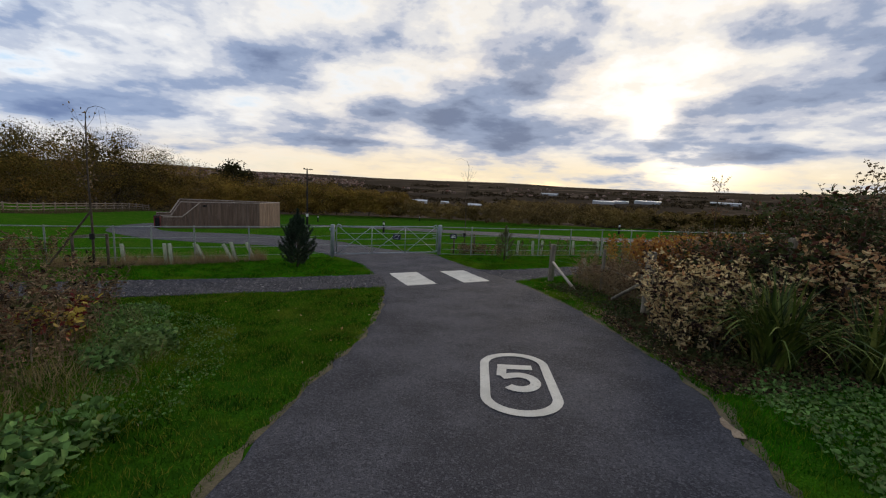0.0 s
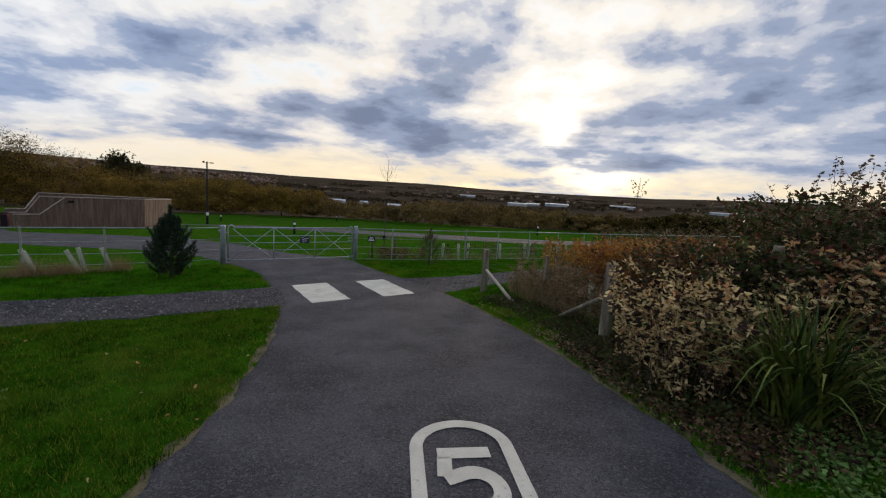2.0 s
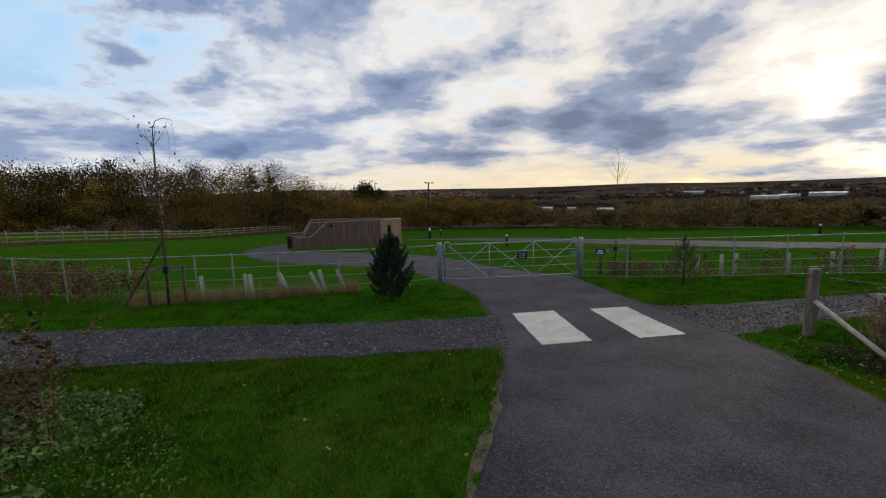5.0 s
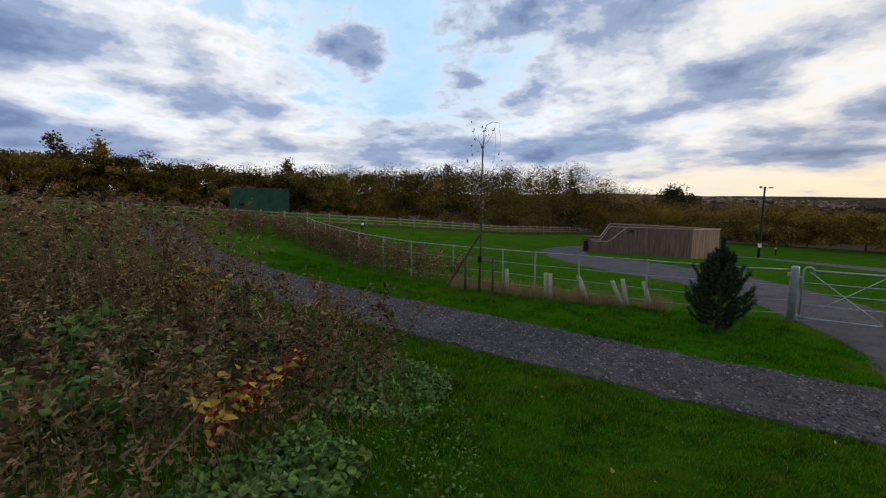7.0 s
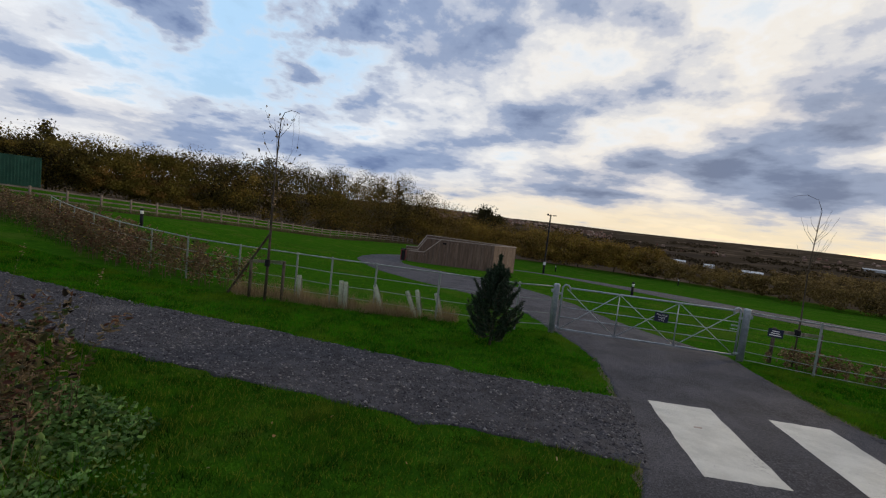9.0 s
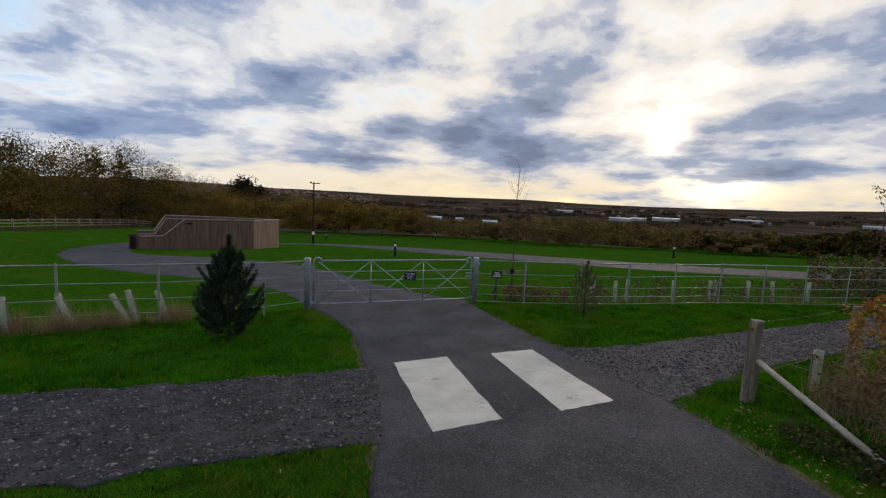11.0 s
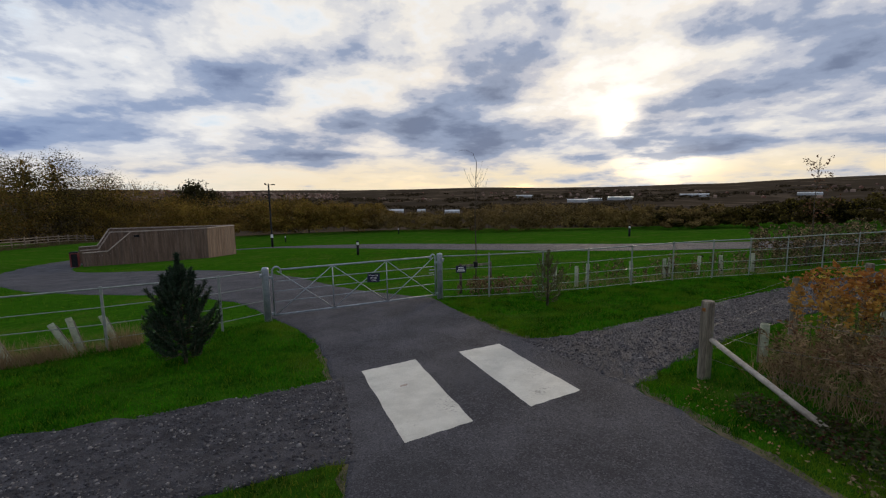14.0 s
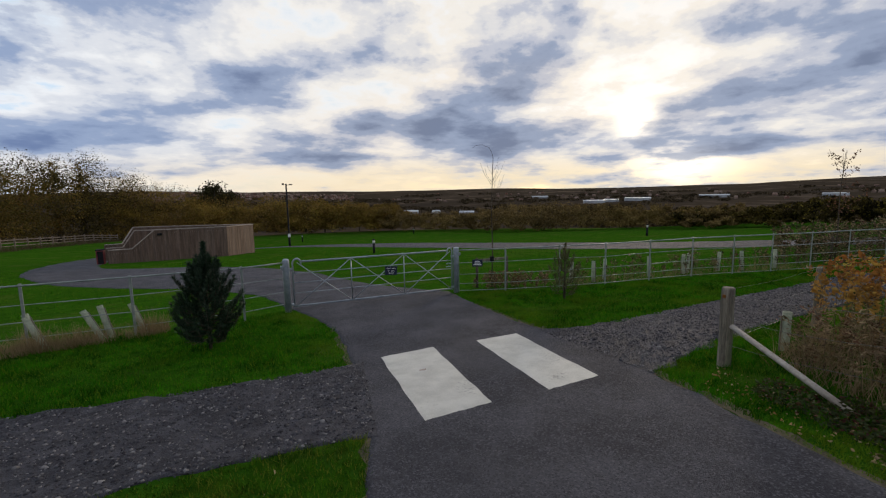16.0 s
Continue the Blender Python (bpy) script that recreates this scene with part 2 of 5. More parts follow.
GALV = material("galvanised_steel", (0.20, 0.23, 0.26), (0.34, 0.37, 0.40), 7.0, 0.5, 0.1, 60.0, metal=0.45, gloss=0.4)
RAILPAINT = material("pale_grey_steel", (0.17, 0.19, 0.18), (0.30, 0.32, 0.30), 6.0, 0.5, 0.1, 50.0, metal=0.3)
CLAD = material("larch_cladding", (0.085, 0.055, 0.042), (0.180, 0.120, 0.088), 2.0, 0.8, 0.4, 18.0, stretch=(4, 4, 0.35))
CAP = material("weathered_coping", (0.25, 0.20, 0.17), (0.42, 0.35, 0.30), 3.0, 0.8, 0.3, 30.0)
POSTWOOD = material("weathered_softwood", (0.10, 0.085, 0.065), (0.27, 0.235, 0.18), 4.0, 0.9, 0.6, 30.0, stretch=(3, 3, 0.3), third=(0.13, 0.15, 0.08))
PALEWOOD = material("bleached_rail", (0.26, 0.22, 0.18), (0.45, 0.40, 0.34), 4.0, 0.85, 0.4, 30.0)
RAILWOOD = material("fence_timber", (0.12, 0.095, 0.078), (0.25, 0.20, 0.165), 2.0, 0.9, 0.3, 20.0)
BARK = material("bark", (0.035, 0.026, 0.018), (0.10, 0.08, 0.058), 12.0, 0.95, 0.8, 60.0, stretch=(1, 1, 0.3))
TWIG = material("dead_twig", (0.030, 0.022, 0.016), (0.20, 0.145, 0.10), 5.0, 0.9, 0.0, 30.0, island=0.6, gloss=0.06)
NEEDLE = material("pine_needle", (0.006, 0.017, 0.010), (0.032, 0.058, 0.028), 3.0, 0.6, 0.0, 20.0, island=0.5)
NEEDLE2 = material("yellowing_needle", (0.05, 0.055, 0.02), (0.14, 0.12, 0.05), 3.0, 0.6, 0.0, 20.0, island=0.6)
PALELEAF = material("pale_autumn_leaf", (0.26, 0.185, 0.075), (0.82, 0.68, 0.38), 1.6, 0.6, 0.0, 20.0, island=0.55, third=(0.46, 0.32, 0.16), thin=0.42, gloss=0.06)
TANLEAF = material("tan_autumn_leaf", (0.20, 0.09, 0.04), (0.50, 0.29, 0.15), 2.0, 0.6, 0.0, 20.0, island=0.6, third=(0.38, 0.30, 0.17), thin=0.42, gloss=0.06)
BEECH = material("orange_beech_leaf", (0.15, 0.055, 0.018), (0.36, 0.16, 0.04), 2.0, 0.6, 0.0, 20.0, island=0.6, third=(0.40, 0.25, 0.055), thin=0.42, gloss=0.06)
BROWNLEAF = material("withered_leaf", (0.030, 0.021, 0.013), (0.40, 0.285, 0.175), 1.2, 0.85, 0.0, 20.0, island=0.6, third=(0.085, 0.075, 0.03), thin=0.3, gloss=0.06)
RUSTLEAF = material("rust_withered_leaf", (0.040, 0.019, 0.013), (0.22, 0.112, 0.066), 1.2, 0.85, 0.0, 20.0, island=0.6, thin=0.3, gloss=0.06)
GREENLEAF = material("nettle_leaf", (0.008, 0.032, 0.008), (0.180, 0.320, 0.085), 2.0, 0.55, 0.0, 20.0, island=0.6, third=(0.11, 0.15, 0.045), thin=0.2, gloss=0.06)
DARKLEAF = material("bramble_leaf", (0.012, 0.022, 0.008), (0.075, 0.092, 0.030), 1.4, 0.55, 0.0, 20.0, island=0.6, third=(0.075, 0.028, 0.020), thin=0.2, gloss=0.06)
# wine-dark leaf, near black so that it also stands in for shade
WINE = material("wine_and_shade_leaf", (0.012, 0.008, 0.007), (0.050, 0.026, 0.022), 2.0, 0.7, 0.0, 20.0, island=0.7, third=(0.020, 0.026, 0.010), gloss=0.06)
CRIMSON = material("crimson_leaf", (0.06, 0.008, 0.010), (0.17, 0.025, 0.025), 2.0, 0.6, 0.0, 20.0, island=0.6, gloss=0.06)
YELLOWLEAF = material("yellow_leaf", (0.22, 0.14, 0.02), (0.55, 0.46, 0.08), 2.0, 0.55, 0.0, 20.0, island=0.6, third=(0.22, 0.045, 0.025), thin=0.25)
SWORD = material("sword_leaf", (0.010, 0.024, 0.004), (0.120, 0.165, 0.026), 2.0, 0.55, 0.0, 20.0, island=0.75, third=(0.20, 0.17, 0.06), gloss=0.15)
WOODS = material("autumn_wood", (0.018, 0.015, 0.004), (0.275, 0.185, 0.034), 0.16, 0.85, 0.0, 0.5, island=0.15, third=(0.19, 0.105, 0.03), thin=0.1, gloss=0.06)
WOODS_DARK = material("dark_wood", (0.007, 0.007, 0.003), (0.085, 0.064, 0.018), 0.16, 0.9, 0.0, 0.5, island=0.15, third=(0.14, 0.108, 0.020), thin=0.1, gloss=0.06)
SCRUB = material("tan_scrub", (0.035, 0.025, 0.010), (0.22, 0.15, 0.058), 0.16, 0.9, 0.0, 0.5, island=0.15, third=(0.20, 0.14, 0.045), thin=0.1, gloss=0.06)
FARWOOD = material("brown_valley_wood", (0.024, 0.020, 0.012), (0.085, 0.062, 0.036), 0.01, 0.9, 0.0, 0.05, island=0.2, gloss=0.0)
OAKLEAF = material("oak_crown", (0.018, 0.020, 0.008), (0.06, 0.052, 0.02), 0.5, 0.85, 0.0, 2.0, island=0.5, gloss=0.06)
PLASTIC = material("black_plastic", (0.008, 0.008, 0.009), (0.018, 0.018, 0.020), 6.0, 0.75, 0.05, 60.0, gloss=0.1)
WHITE = material("white_paint", (0.62, 0.62, 0.60), (0.80, 0.80, 0.78), 5.0, 0.5, 0.05, 60.0)
SIGNBLUE = material("navy_sign", (0.012, 0.014, 0.035), (0.022, 0.026, 0.055), 5.0, 0.4, 0.0, 40.0)
TUBE = material("tree_guard_plastic", (0.25, 0.28, 0.19), (0.40, 0.42, 0.31), 5.0, 0.6, 0.1, 40.0, thin=0.25)
GREENSTEEL = material("green_container", (0.008, 0.045, 0.028), (0.018, 0.075, 0.048), 1.5, 0.55, 0.1, 30.0)
RED = material("red_bin", (0.10, 0.016, 0.018), (0.17, 0.030, 0.030), 4.0, 0.5, 0.05, 40.0)
WIRE = material("fence_wire", (0.10, 0.10, 0.095), (0.20, 0.20, 0.19), 9.0, 0.5, 0.0, 60.0, metal=0.5)
BARE = material("bare_soil", (0.045, 0.042, 0.022), (0.13, 0.105, 0.060), 4.0, 0.95, 0.6, 50.0)
CLAY = material("dry_clay", (0.16, 0.115, 0.075), (0.30, 0.23, 0.16), 5.0, 0.95, 0.5, 50.0)
SHED = material("pale_metal_cladding", (0.24, 0.26, 0.28), (0.36, 0.38, 0.40), 0.05, 0.6, 0.0, 1.0)
SHEDROOF = material("grey_metal_roof", (0.30, 0.32, 0.34), (0.48, 0.50, 0.52), 0.05, 0.5, 0.0, 1.0)
HOUSE = material("house_brick", (0.10, 0.06, 0.045), (0.27, 0.20, 0.16), 0.02, 0.9, 0.0, 0.5, island=0.9, third=(0.14, 0.07, 0.05))


# ---------------------------------------------------------------- shape helpers
class Shape:
    """Collects vertices and faces of one mesh."""

    def __init__(self):
        self.v, self.f = [], []

    def add(self, verts, faces):
        k = len(self.v)
        self.v += [tuple(p) for p in verts]
        self.f += [tuple(i + k for i in face) for face in faces]
        return self

    def box(self, centre, size, turn=None, bevel=0.0):
        bm = bmesh.new()
        bmesh.ops.create_cube(bm, size=1.0, matrix=Matrix.Diagonal((*size, 1)))
        if bevel:
            bmesh.ops.bevel(bm, geom=bm.edges[:], offset=bevel, segments=2, profile=0.5, affect="EDGES")
        m = Matrix.Translation(centre) @ (turn.to_4x4() if turn else Matrix())
        bm.verts.index_update()
        self.add([m @ v.co for v in bm.verts], [[v.index for v in f.verts] for f in bm.faces])
        bm.free()
        return self

    def beam(self, a, b, wide, high, bevel=0.0, roll=0.0):
        a, b = Vector(a), Vector(b)
        turn = (b - a).to_track_quat("X", "Z").to_matrix() @ Matrix.Rotation(roll, 3, "X")
        return self.box((a + b) / 2, ((b - a).length, wide, high), turn, bevel)

    def tube(self, points, radii, n=8, cap=True):
        pts = [Vector(p) for p in points]
        rad = [radii] * len(pts) if isinstance(radii, (int, float)) else list(radii)
        k, ref = len(self.v), Vector((0.31, 0.83, 0.46)).normalized()
        for i, p in enumerate(pts):
            d = (pts[min(i + 1, len(pts) - 1)] - pts[max(i - 1, 0)]).normalized()
            s = d.cross(ref if abs(d.dot(ref)) < 0.95 else Vector((1, 0, 0))).normalized()
            u = s.cross(d)
            for j in range(n):
                a = 2 * math.pi * j / n
                self.v.append(tuple(p + (s * math.cos(a) + u * math.sin(a)) * rad[i]))
        for i in range(len(pts) - 1):
            for j in range(n):
                self.f.append((k + i * n + j, k + i * n + (j + 1) % n, k + (i + 1) * n + (j + 1) % n, k + (i + 1) * n + j))
        if cap:
            self.f.append(tuple(k + j for j in range(n))[::-1])
            self.f.append(tuple(k + (len(pts) - 1) * n + j for j in range(n)))
        return self

    def prism(self, outline, low, high):
        """A flat outline of (x, y), from low to high in z."""
        n = len(outline)
        self.add([(x, y, low) for x, y in outline] + [(x, y, high) for x, y in outline],
                 [tuple(range(n))[::-1], tuple(range(n, 2 * n))] + [(i, (i + 1) % n, n + (i + 1) % n, n + i) for i in range(n)])
        return self

    def mesh(self, name, smooth=False):
        me = bpy.data.meshes.new(name)
        me.from_pydata(self.v, [], self.f)
        if smooth:
            me.polygons.foreach_set("use_smooth", [True] * len(me.polygons))
        me.update()
        return me


def quick_mesh(name, verts, faces):
    """A mesh from arrays of vertices and of faces that all have the same number of corners."""
    me = bpy.data.meshes.new(name)
    n, k = faces.shape
    me.vertices.add(len(verts))
    me.vertices.foreach_set("co", np.ascontiguousarray(verts, np.float32).ravel())
    me.loops.add(n * k)
    me.loops.foreach_set("vertex_index", np.ascontiguousarray(faces, np.int32).ravel())
    me.polygons.add(n)
    me.polygons.foreach_set("loop_start", np.arange(0, n * k, k, dtype=np.int32))
    me.update(calc_edges=True)
    return me


def thing(name, at, label, category, group="", kind=""):
    ob = new(name)
    ob.empty_display_size = 0.2
    ob.location = at
    return tagged(ob, label, category, group, kind)


def part(name, shape, mat, parent, label="", smooth=False, at=None):
    me = shape if isinstance(shape, bpy.types.Mesh) else shape.mesh(name, smooth)
    if not me.materials:
        me.materials.append(mat)
    ob = new(name, me)
    ob.parent = parent
    if at is not None:
        ob.location = at
    return tagged(ob, label)


def single(name, shape, mat, label, category="", group="", kind="", smooth=False, at=(0, 0, 0)):
    ob = part(name, shape, mat, None, label, smooth)
    ob.location = at
    return tagged(ob, label, category, group, kind)


rng = np.random.default_rng(7)


def unit(v):
    return v / np.maximum(np.linalg.norm(v, axis=-1, keepdims=True), 1e-9)


def leaves(base, way, length, width, fold=0.25, droop=0.25):
    """Oval leaves, each two quads folded along the midrib: arrays of vertices and faces."""
    n = len(base)
    length, width = np.broadcast_to(length, n)[:, None], np.broadcast_to(width, n)[:, None]
    way = unit(way)
    side = unit(np.cross(way, rng.normal(size=(n, 3))))
    up = np.cross(side, way)
    mid1, mid2 = base + way * length * 0.33, base + way * length * 0.72 - up * length * droop * 0.4
    tip = base + way * length - up * length * droop
    lift = up * width * fold
    v = np.stack([base, mid1 + side * width * 0.5 + lift, mid2 + side * width * 0.42 + lift, tip,
                  mid2 - side * width * 0.42 + lift, mid1 - side * width * 0.5 + lift], 1).reshape(-1, 3)
    k = np.arange(n)[:, None] * 6
    return v, np.concatenate([k + [0, 1, 2, 3], k + [0, 3, 4, 5]])


def flakes(base, way, length, width):
    """Plain four-cornered leaves for what stands far off."""
    n = len(base)
    length, width = np.broadcast_to(length, n)[:, None], np.broadcast_to(width, n)[:, None]
    way = unit(way)
    side = unit(np.cross(way, rng.normal(size=(n, 3))))
    v = np.stack([base - way * length * 0.5, base + side * width * 0.5, base + way * length * 0.5, base - side * width * 0.5], 1).reshape(-1, 3)
    return v, np.arange(4 * n).reshape(n, 4)


def blades(base, height, width, lean=0.35):
    """Grass blades, a bent three-cornered sliver each."""
    n = len(base)
    height, width = np.broadcast_to(height, n)[:, None], np.broadcast_to(width, n)[:, None]
    a = rng.uniform(0, 2 * np.pi, n)
    side = np.stack([np.cos(a), np.sin(a), 0 * a], 1)
    tip = rng.normal(size=(n, 3)) * lean
    tip[:, 2] = 1
    v = np.stack([base - side * width * 0.5, base + side * width * 0.5, base + unit(tip) * height], 1).reshape(-1, 3)
    return v, np.arange(3 * n).reshape(n, 3)


def joined(*pairs):
    vs, fs, k = [], [], 0
    for v, f in pairs:
        vs.append(v)
        fs.append(f + k)
        k += len(v)
    return np.concatenate(vs), np.concatenate(fs)


# ---------------------------------------------------------------- lie of the land
GY = np.array([-40, -20, -16, -12, -6.4, -4.2, 0, 30, 50, 62, 85.0])
GZ = np.array([2.7, 1.40, 1.12, 0.82, 0.36, 0.17, -0.02, -2.25, -3.9, -4.2, -4.35])


def step(x, a, b):
    s = np.clip((np.asarray(x, float) - a) / (b - a), 0, 1)
    return s * s * (3 - 2 * s)


def lie(x, y):
    """Height of the near ground."""
    x, y = np.asarray(x, float), np.asarray(y, float)
    z = sum(np.interp(y + d, GY, GZ) for d in (-1.2, -0.6, 0, 0.6, 1.2)) / 5
    edge = np.interp(y, [-10, 0, 9, 21, 39, 60, 79], [-50, -46, -43, -35.5, -30, -26.4, -22])
    return z + 1.2 * step(-x, 8, 30) + 1.2 * step(edge - x, 1.5, 8) + 0.12 * step(x, 4.3, 5.5) * step(-y, 6.2, 7.2)


def land(x, y):
    """Height of all the ground, out to the far hills."""
    x, y = np.asarray(x, float), np.asarray(y, float)
    d, az = np.hypot(x, y + 10), np.arctan2(x, y + 10)
    roll = np.sin(az * 7 + d / 900) * 0.4 + np.sin(az * 17 + 1.3 + d / 420) * 0.3 + np.sin(az * 31 + d / 260) * 0.16
    far = np.interp(d, [60, 85, 140, 300, 700, 1000, 1700, 2000, 2700, 3400, 4200, 4800], [-4.3, -4.6, -10, -28, -41, -42, -36, -28, -8, 16, 36, 38])
    far = far + roll * np.interp(d, [300, 1500, 4200], [0, 10, 13]) + step(az, 0.85, 1.25) * np.interp(d, [1500, 4200], [0, 34])
    far = far + 26 * np.exp(-(((az + 0.16) / 0.24) ** 2)) * np.interp(d, [1500, 2600, 3600], [0, 0.75, 1])
    side = step(np.cos(az), -0.15, 0.25)
    back = np.where(y < -10, 2.7, 0) + 0 * d
    far = far * side + back * (1 - side)
    return lie(x, y) * (1 - step(d, 66, 110)) + far * step(d, 66, 110)


def make_ground():
    rings = np.concatenate([np.arange(0, 24, 0.6), np.arange(24, 60, 1.5), np.geomspace(60, 4800, 75)])
    turns = np.linspace(0, 2 * np.pi, 361)[:-1]
    d, a = np.meshgrid(rings[1:], turns, indexing="ij")
    x, y = d * np.sin(a), d * np.cos(a) - 10
    v = np.concatenate([[[0, -10, float(land(0, -10))]], np.stack([x, y, land(x, y)], -1).reshape(-1, 3)])
    n = len(turns)
    i, j = np.meshgrid(np.arange(len(rings) - 2), np.arange(n), indexing="ij")
    q = np.stack([1 + i * n + j, 1 + (i + 1) * n + j, 1 + (i + 1) * n + (j + 1) % n, 1 + i * n + (j + 1) % n], -1).reshape(-1, 4)[:, ::-1]
    me = quick_mesh("ground", v, q)
    me2 = bmesh.new()
    me2.from_mesh(me)
    me2.verts.ensure_lookup_table()
    for k in range(n):
        me2.faces.new((me2.verts[0], me2.verts[1 + (k + 1) % n], me2.verts[1 + k]))
    bmesh.ops.recalc_face_normals(me2, faces=me2.faces[:])
    me2.to_mesh(me)
    me2.free()
    me.polygons.foreach_set("use_smooth", [True] * len(me.polygons))
    return single("ground", me, LAND, "green mown grass slope falling to a wide brown valley", "ground", kind="structure")


def ribbon(name, left, right, mat, lift, label, category, along=0.25, across=14, wobble=0.05, fall=0.03):
    """A surface between two edge lines, laid on the ground, with ragged edges that dip into it."""
    left, right = np.array(left, float), np.array(right, float)

    def even(line, n):
        s = np.r_[0, np.cumsum(np.hypot(*np.diff(line, axis=0).T))]
        u = np.linspace(0, s[-1], n)
        out = np.stack([np.interp(u, s, line[:, 0]), np.interp(u, s, line[:, 1])], 1)
        for _ in range(6):
            out[1:-1] = (out[:-2] + 2 * out[1:-1] + out[2:]) / 4
        return out

    n = int(max(np.hypot(*np.diff(left, axis=0).T).sum(), np.hypot(*np.diff(right, axis=0).T).sum()) / along) + 2
    a, b = even(left, n), even(right, n)
    cut = unit(b - a)
    a += cut * rng.normal(0, wobble, (n, 1))
    b += cut * rng.normal(0, wobble, (n, 1))
    t = np.r_[0, 0.008, np.linspace(0.03, 0.97, across - 3), 0.992, 1]
    p = a[:, None] * (1 - t[None, :, None]) + b[:, None] * t[None, :, None]
    z = land(p[..., 0], p[..., 1]) + lift
    z[:, 0] -= fall
    z[:, -1] -= fall
    v = np.concatenate([p, z[..., None]], -1).reshape(-1, 3)
    i, j = np.meshgrid(np.arange(n - 1), np.arange(across), indexing="ij")
    w = across + 1
    f = np.stack([i * w + j, i * w + j + 1, (i + 1) * w + j + 1, (i + 1) * w + j], -1).reshape(-1, 4)
    me = quick_mesh(name, v, f)
    me.polygons.foreach_set("use_smooth", [True] * len(me.polygons))
    return single(name, me, mat, label, category, kind="structure")


make_ground()
ROAD_L = [(-4.6, -22), (-3.6, -16.5), (-2.66, -13.46), (-2.37, -12.88), (-1.89, -11.92), (-1.1, -10.53), (-0.5, -9.1), (-0.11, -7.87), (0.18, -6.9), (0.3, -6.2), (0.45, -5.0), (0.6, -3.9), (0.68, -2.1), (0.3, -0.5), (0.05, 0.3)]
ROAD_R = [(-1.2, -22), (0.0, -16.2), (0.64, -14.71), (1.6, -13.47), (2.3, -11.75), (2.75, -10.6), (3.1, -9.4), (3.5, -7.8), (3.72, -6.7), (3.95, -5.6), (3.95, -4.2), (3.9, -3.2), (3.95, -1.6), (4.05, -0.3), (4.1, 0.3)]
ribbon("road", ROAD_L, ROAD_R, TARMAC, 0.014, "dark grey tarmac lane with ragged grass edges", "road", wobble=0.03)
FIELD_R = [(0.05, 0.2), (-0.35, 2.6), (-2.3, 6.4), (-4.0, 7.6), (-6.0, 9.6), (-8.6, 12.6), (-10.8, 16.5), (-12.5, 19.8), (-13.4, 24), (-14.0, 29), (-14.2, 35), (-14.2, 41)]
FIELD_L = [(4.1, 0.2), (3.2, 2.0), (2.4, 4.2), (1.9, 7.6), (0.2, 12.5), (-1.8, 15.8), (-4.5, 18.5), (-7.4, 20.4), (-9.4, 22.4), (-10.6, 25.5), (-11.2, 30), (-11.6, 35), (-11.8, 41)]
ribbon("field_path", FIELD_L, FIELD_R, TARMAC, 0.012, "grey tarmac path curving through the mown field", "path", along=0.5, wobble=0.04)
FAR_A = [(-12, 43.5), (-4, 45.8), (2.2, 45.6), (5.2, 39.2), (9.7, 26.4), (13.3, 17.1), (15.8, 10.7), (18.2, 6.5), (22, 2.2), (30, -4)]
FAR_B = [(-12, 46), (-4, 48.6), (3.4, 48.8), (8.0, 43.5), (13.1, 34.3), (17.0, 23.5), (20.2, 15.9), (22.3, 10.3), (26, 5.4), (33, -1)]
ribbon("far_path", FAR_A, FAR_B, TARMAC, 0.012, "pale grey tarmac path crossing the lower field", "path", along=0.6, wobble=0.04)
GRAVEL_UP = [(0.72, -4.3), (-0.5, -4.3), (-2.1, -4.25), (-4.2, -3.95), (-7, -3.6), (-10.3, -3.3), (-14, -2.9), (-16.5, -2.6), (-19.5, -1.6), (-22.3, -0.6), (-27, 2.2)]
GRAVEL_LO = [(0.35, -6.5), (-0.5, -6.45), (-1.65, -6.42), (-3.3, -6.3), (-6.9, -6.0), (-10.5, -5.6), (-14, -5.0), (-17.5, -4.4), (-20.5, -3.4), (-23.6, -2.3), (-28.3, 0.4)]
ribbon("gravel_path", GRAVEL_UP, GRAVEL_LO, GRAVEL, 0.016, "dark grey loose gravel path meeting the tarmac lane", "gravel path", wobble=0.06, fall=0.05)
GRAVR_UP = [(3.85, -4.1), (4.65, -4.4), (6.2, -4.35), (7.86, -4.24), (10.8, -4.1), (13.9, -3.9), (18, -4.3), (24, -5.6)]
GRAVR_LO = [(3.7, -6.6), (4.4, -6.45), (5.25, -6.2), (6.9, -5.95), (9.3, -5.85), (13, -5.8), (18, -6.2), (24, -7.6)]
ribbon("gravel_path", GRAVR_UP, GRAVR_LO, GRAVEL, 0.016, "dark grey loose gravel path continuing beyond the lane", "gravel path", wobble=0.06, fall=0.05)


def edge_strip(line, side, width, label):
    line = np.array(line, float)
    d = unit(np.gradient(line, axis=0))
    nrm = np.stack([-d[:, 1], d[:, 0]], 1) * side
    ribbon("earth_edge", line - nrm * 0.05, line + nrm * width, BARE, 0.006, label, "verge", 0.12, 6, 0.035, 0.02)


edge_strip(ROAD_L[1:-2], 1, 0.05, "strip of bare tan earth and dead grass along tarmac")
edge_strip(ROAD_R[1:-2], -1, 0.09, "strip of bare tan earth and leaf dirt along tarmac")


ribbon("earth_edge", [(1.0, -14.14), (1.08, -14.02), (1.17, -13.88)], [(1.05, -14.18), (1.17, -14.05), (1.22, -13.87)], CLAY, 0.02, "bare tan patch of clay at tarmac edge", "verge", 0.08, 6, 0.012, 0.012)


# ---------------------------------------------------------------- road markings
def on_road(p, lift=0.022):
    return (p[0], p[1], float(land(p[0], p[1])) + lift)


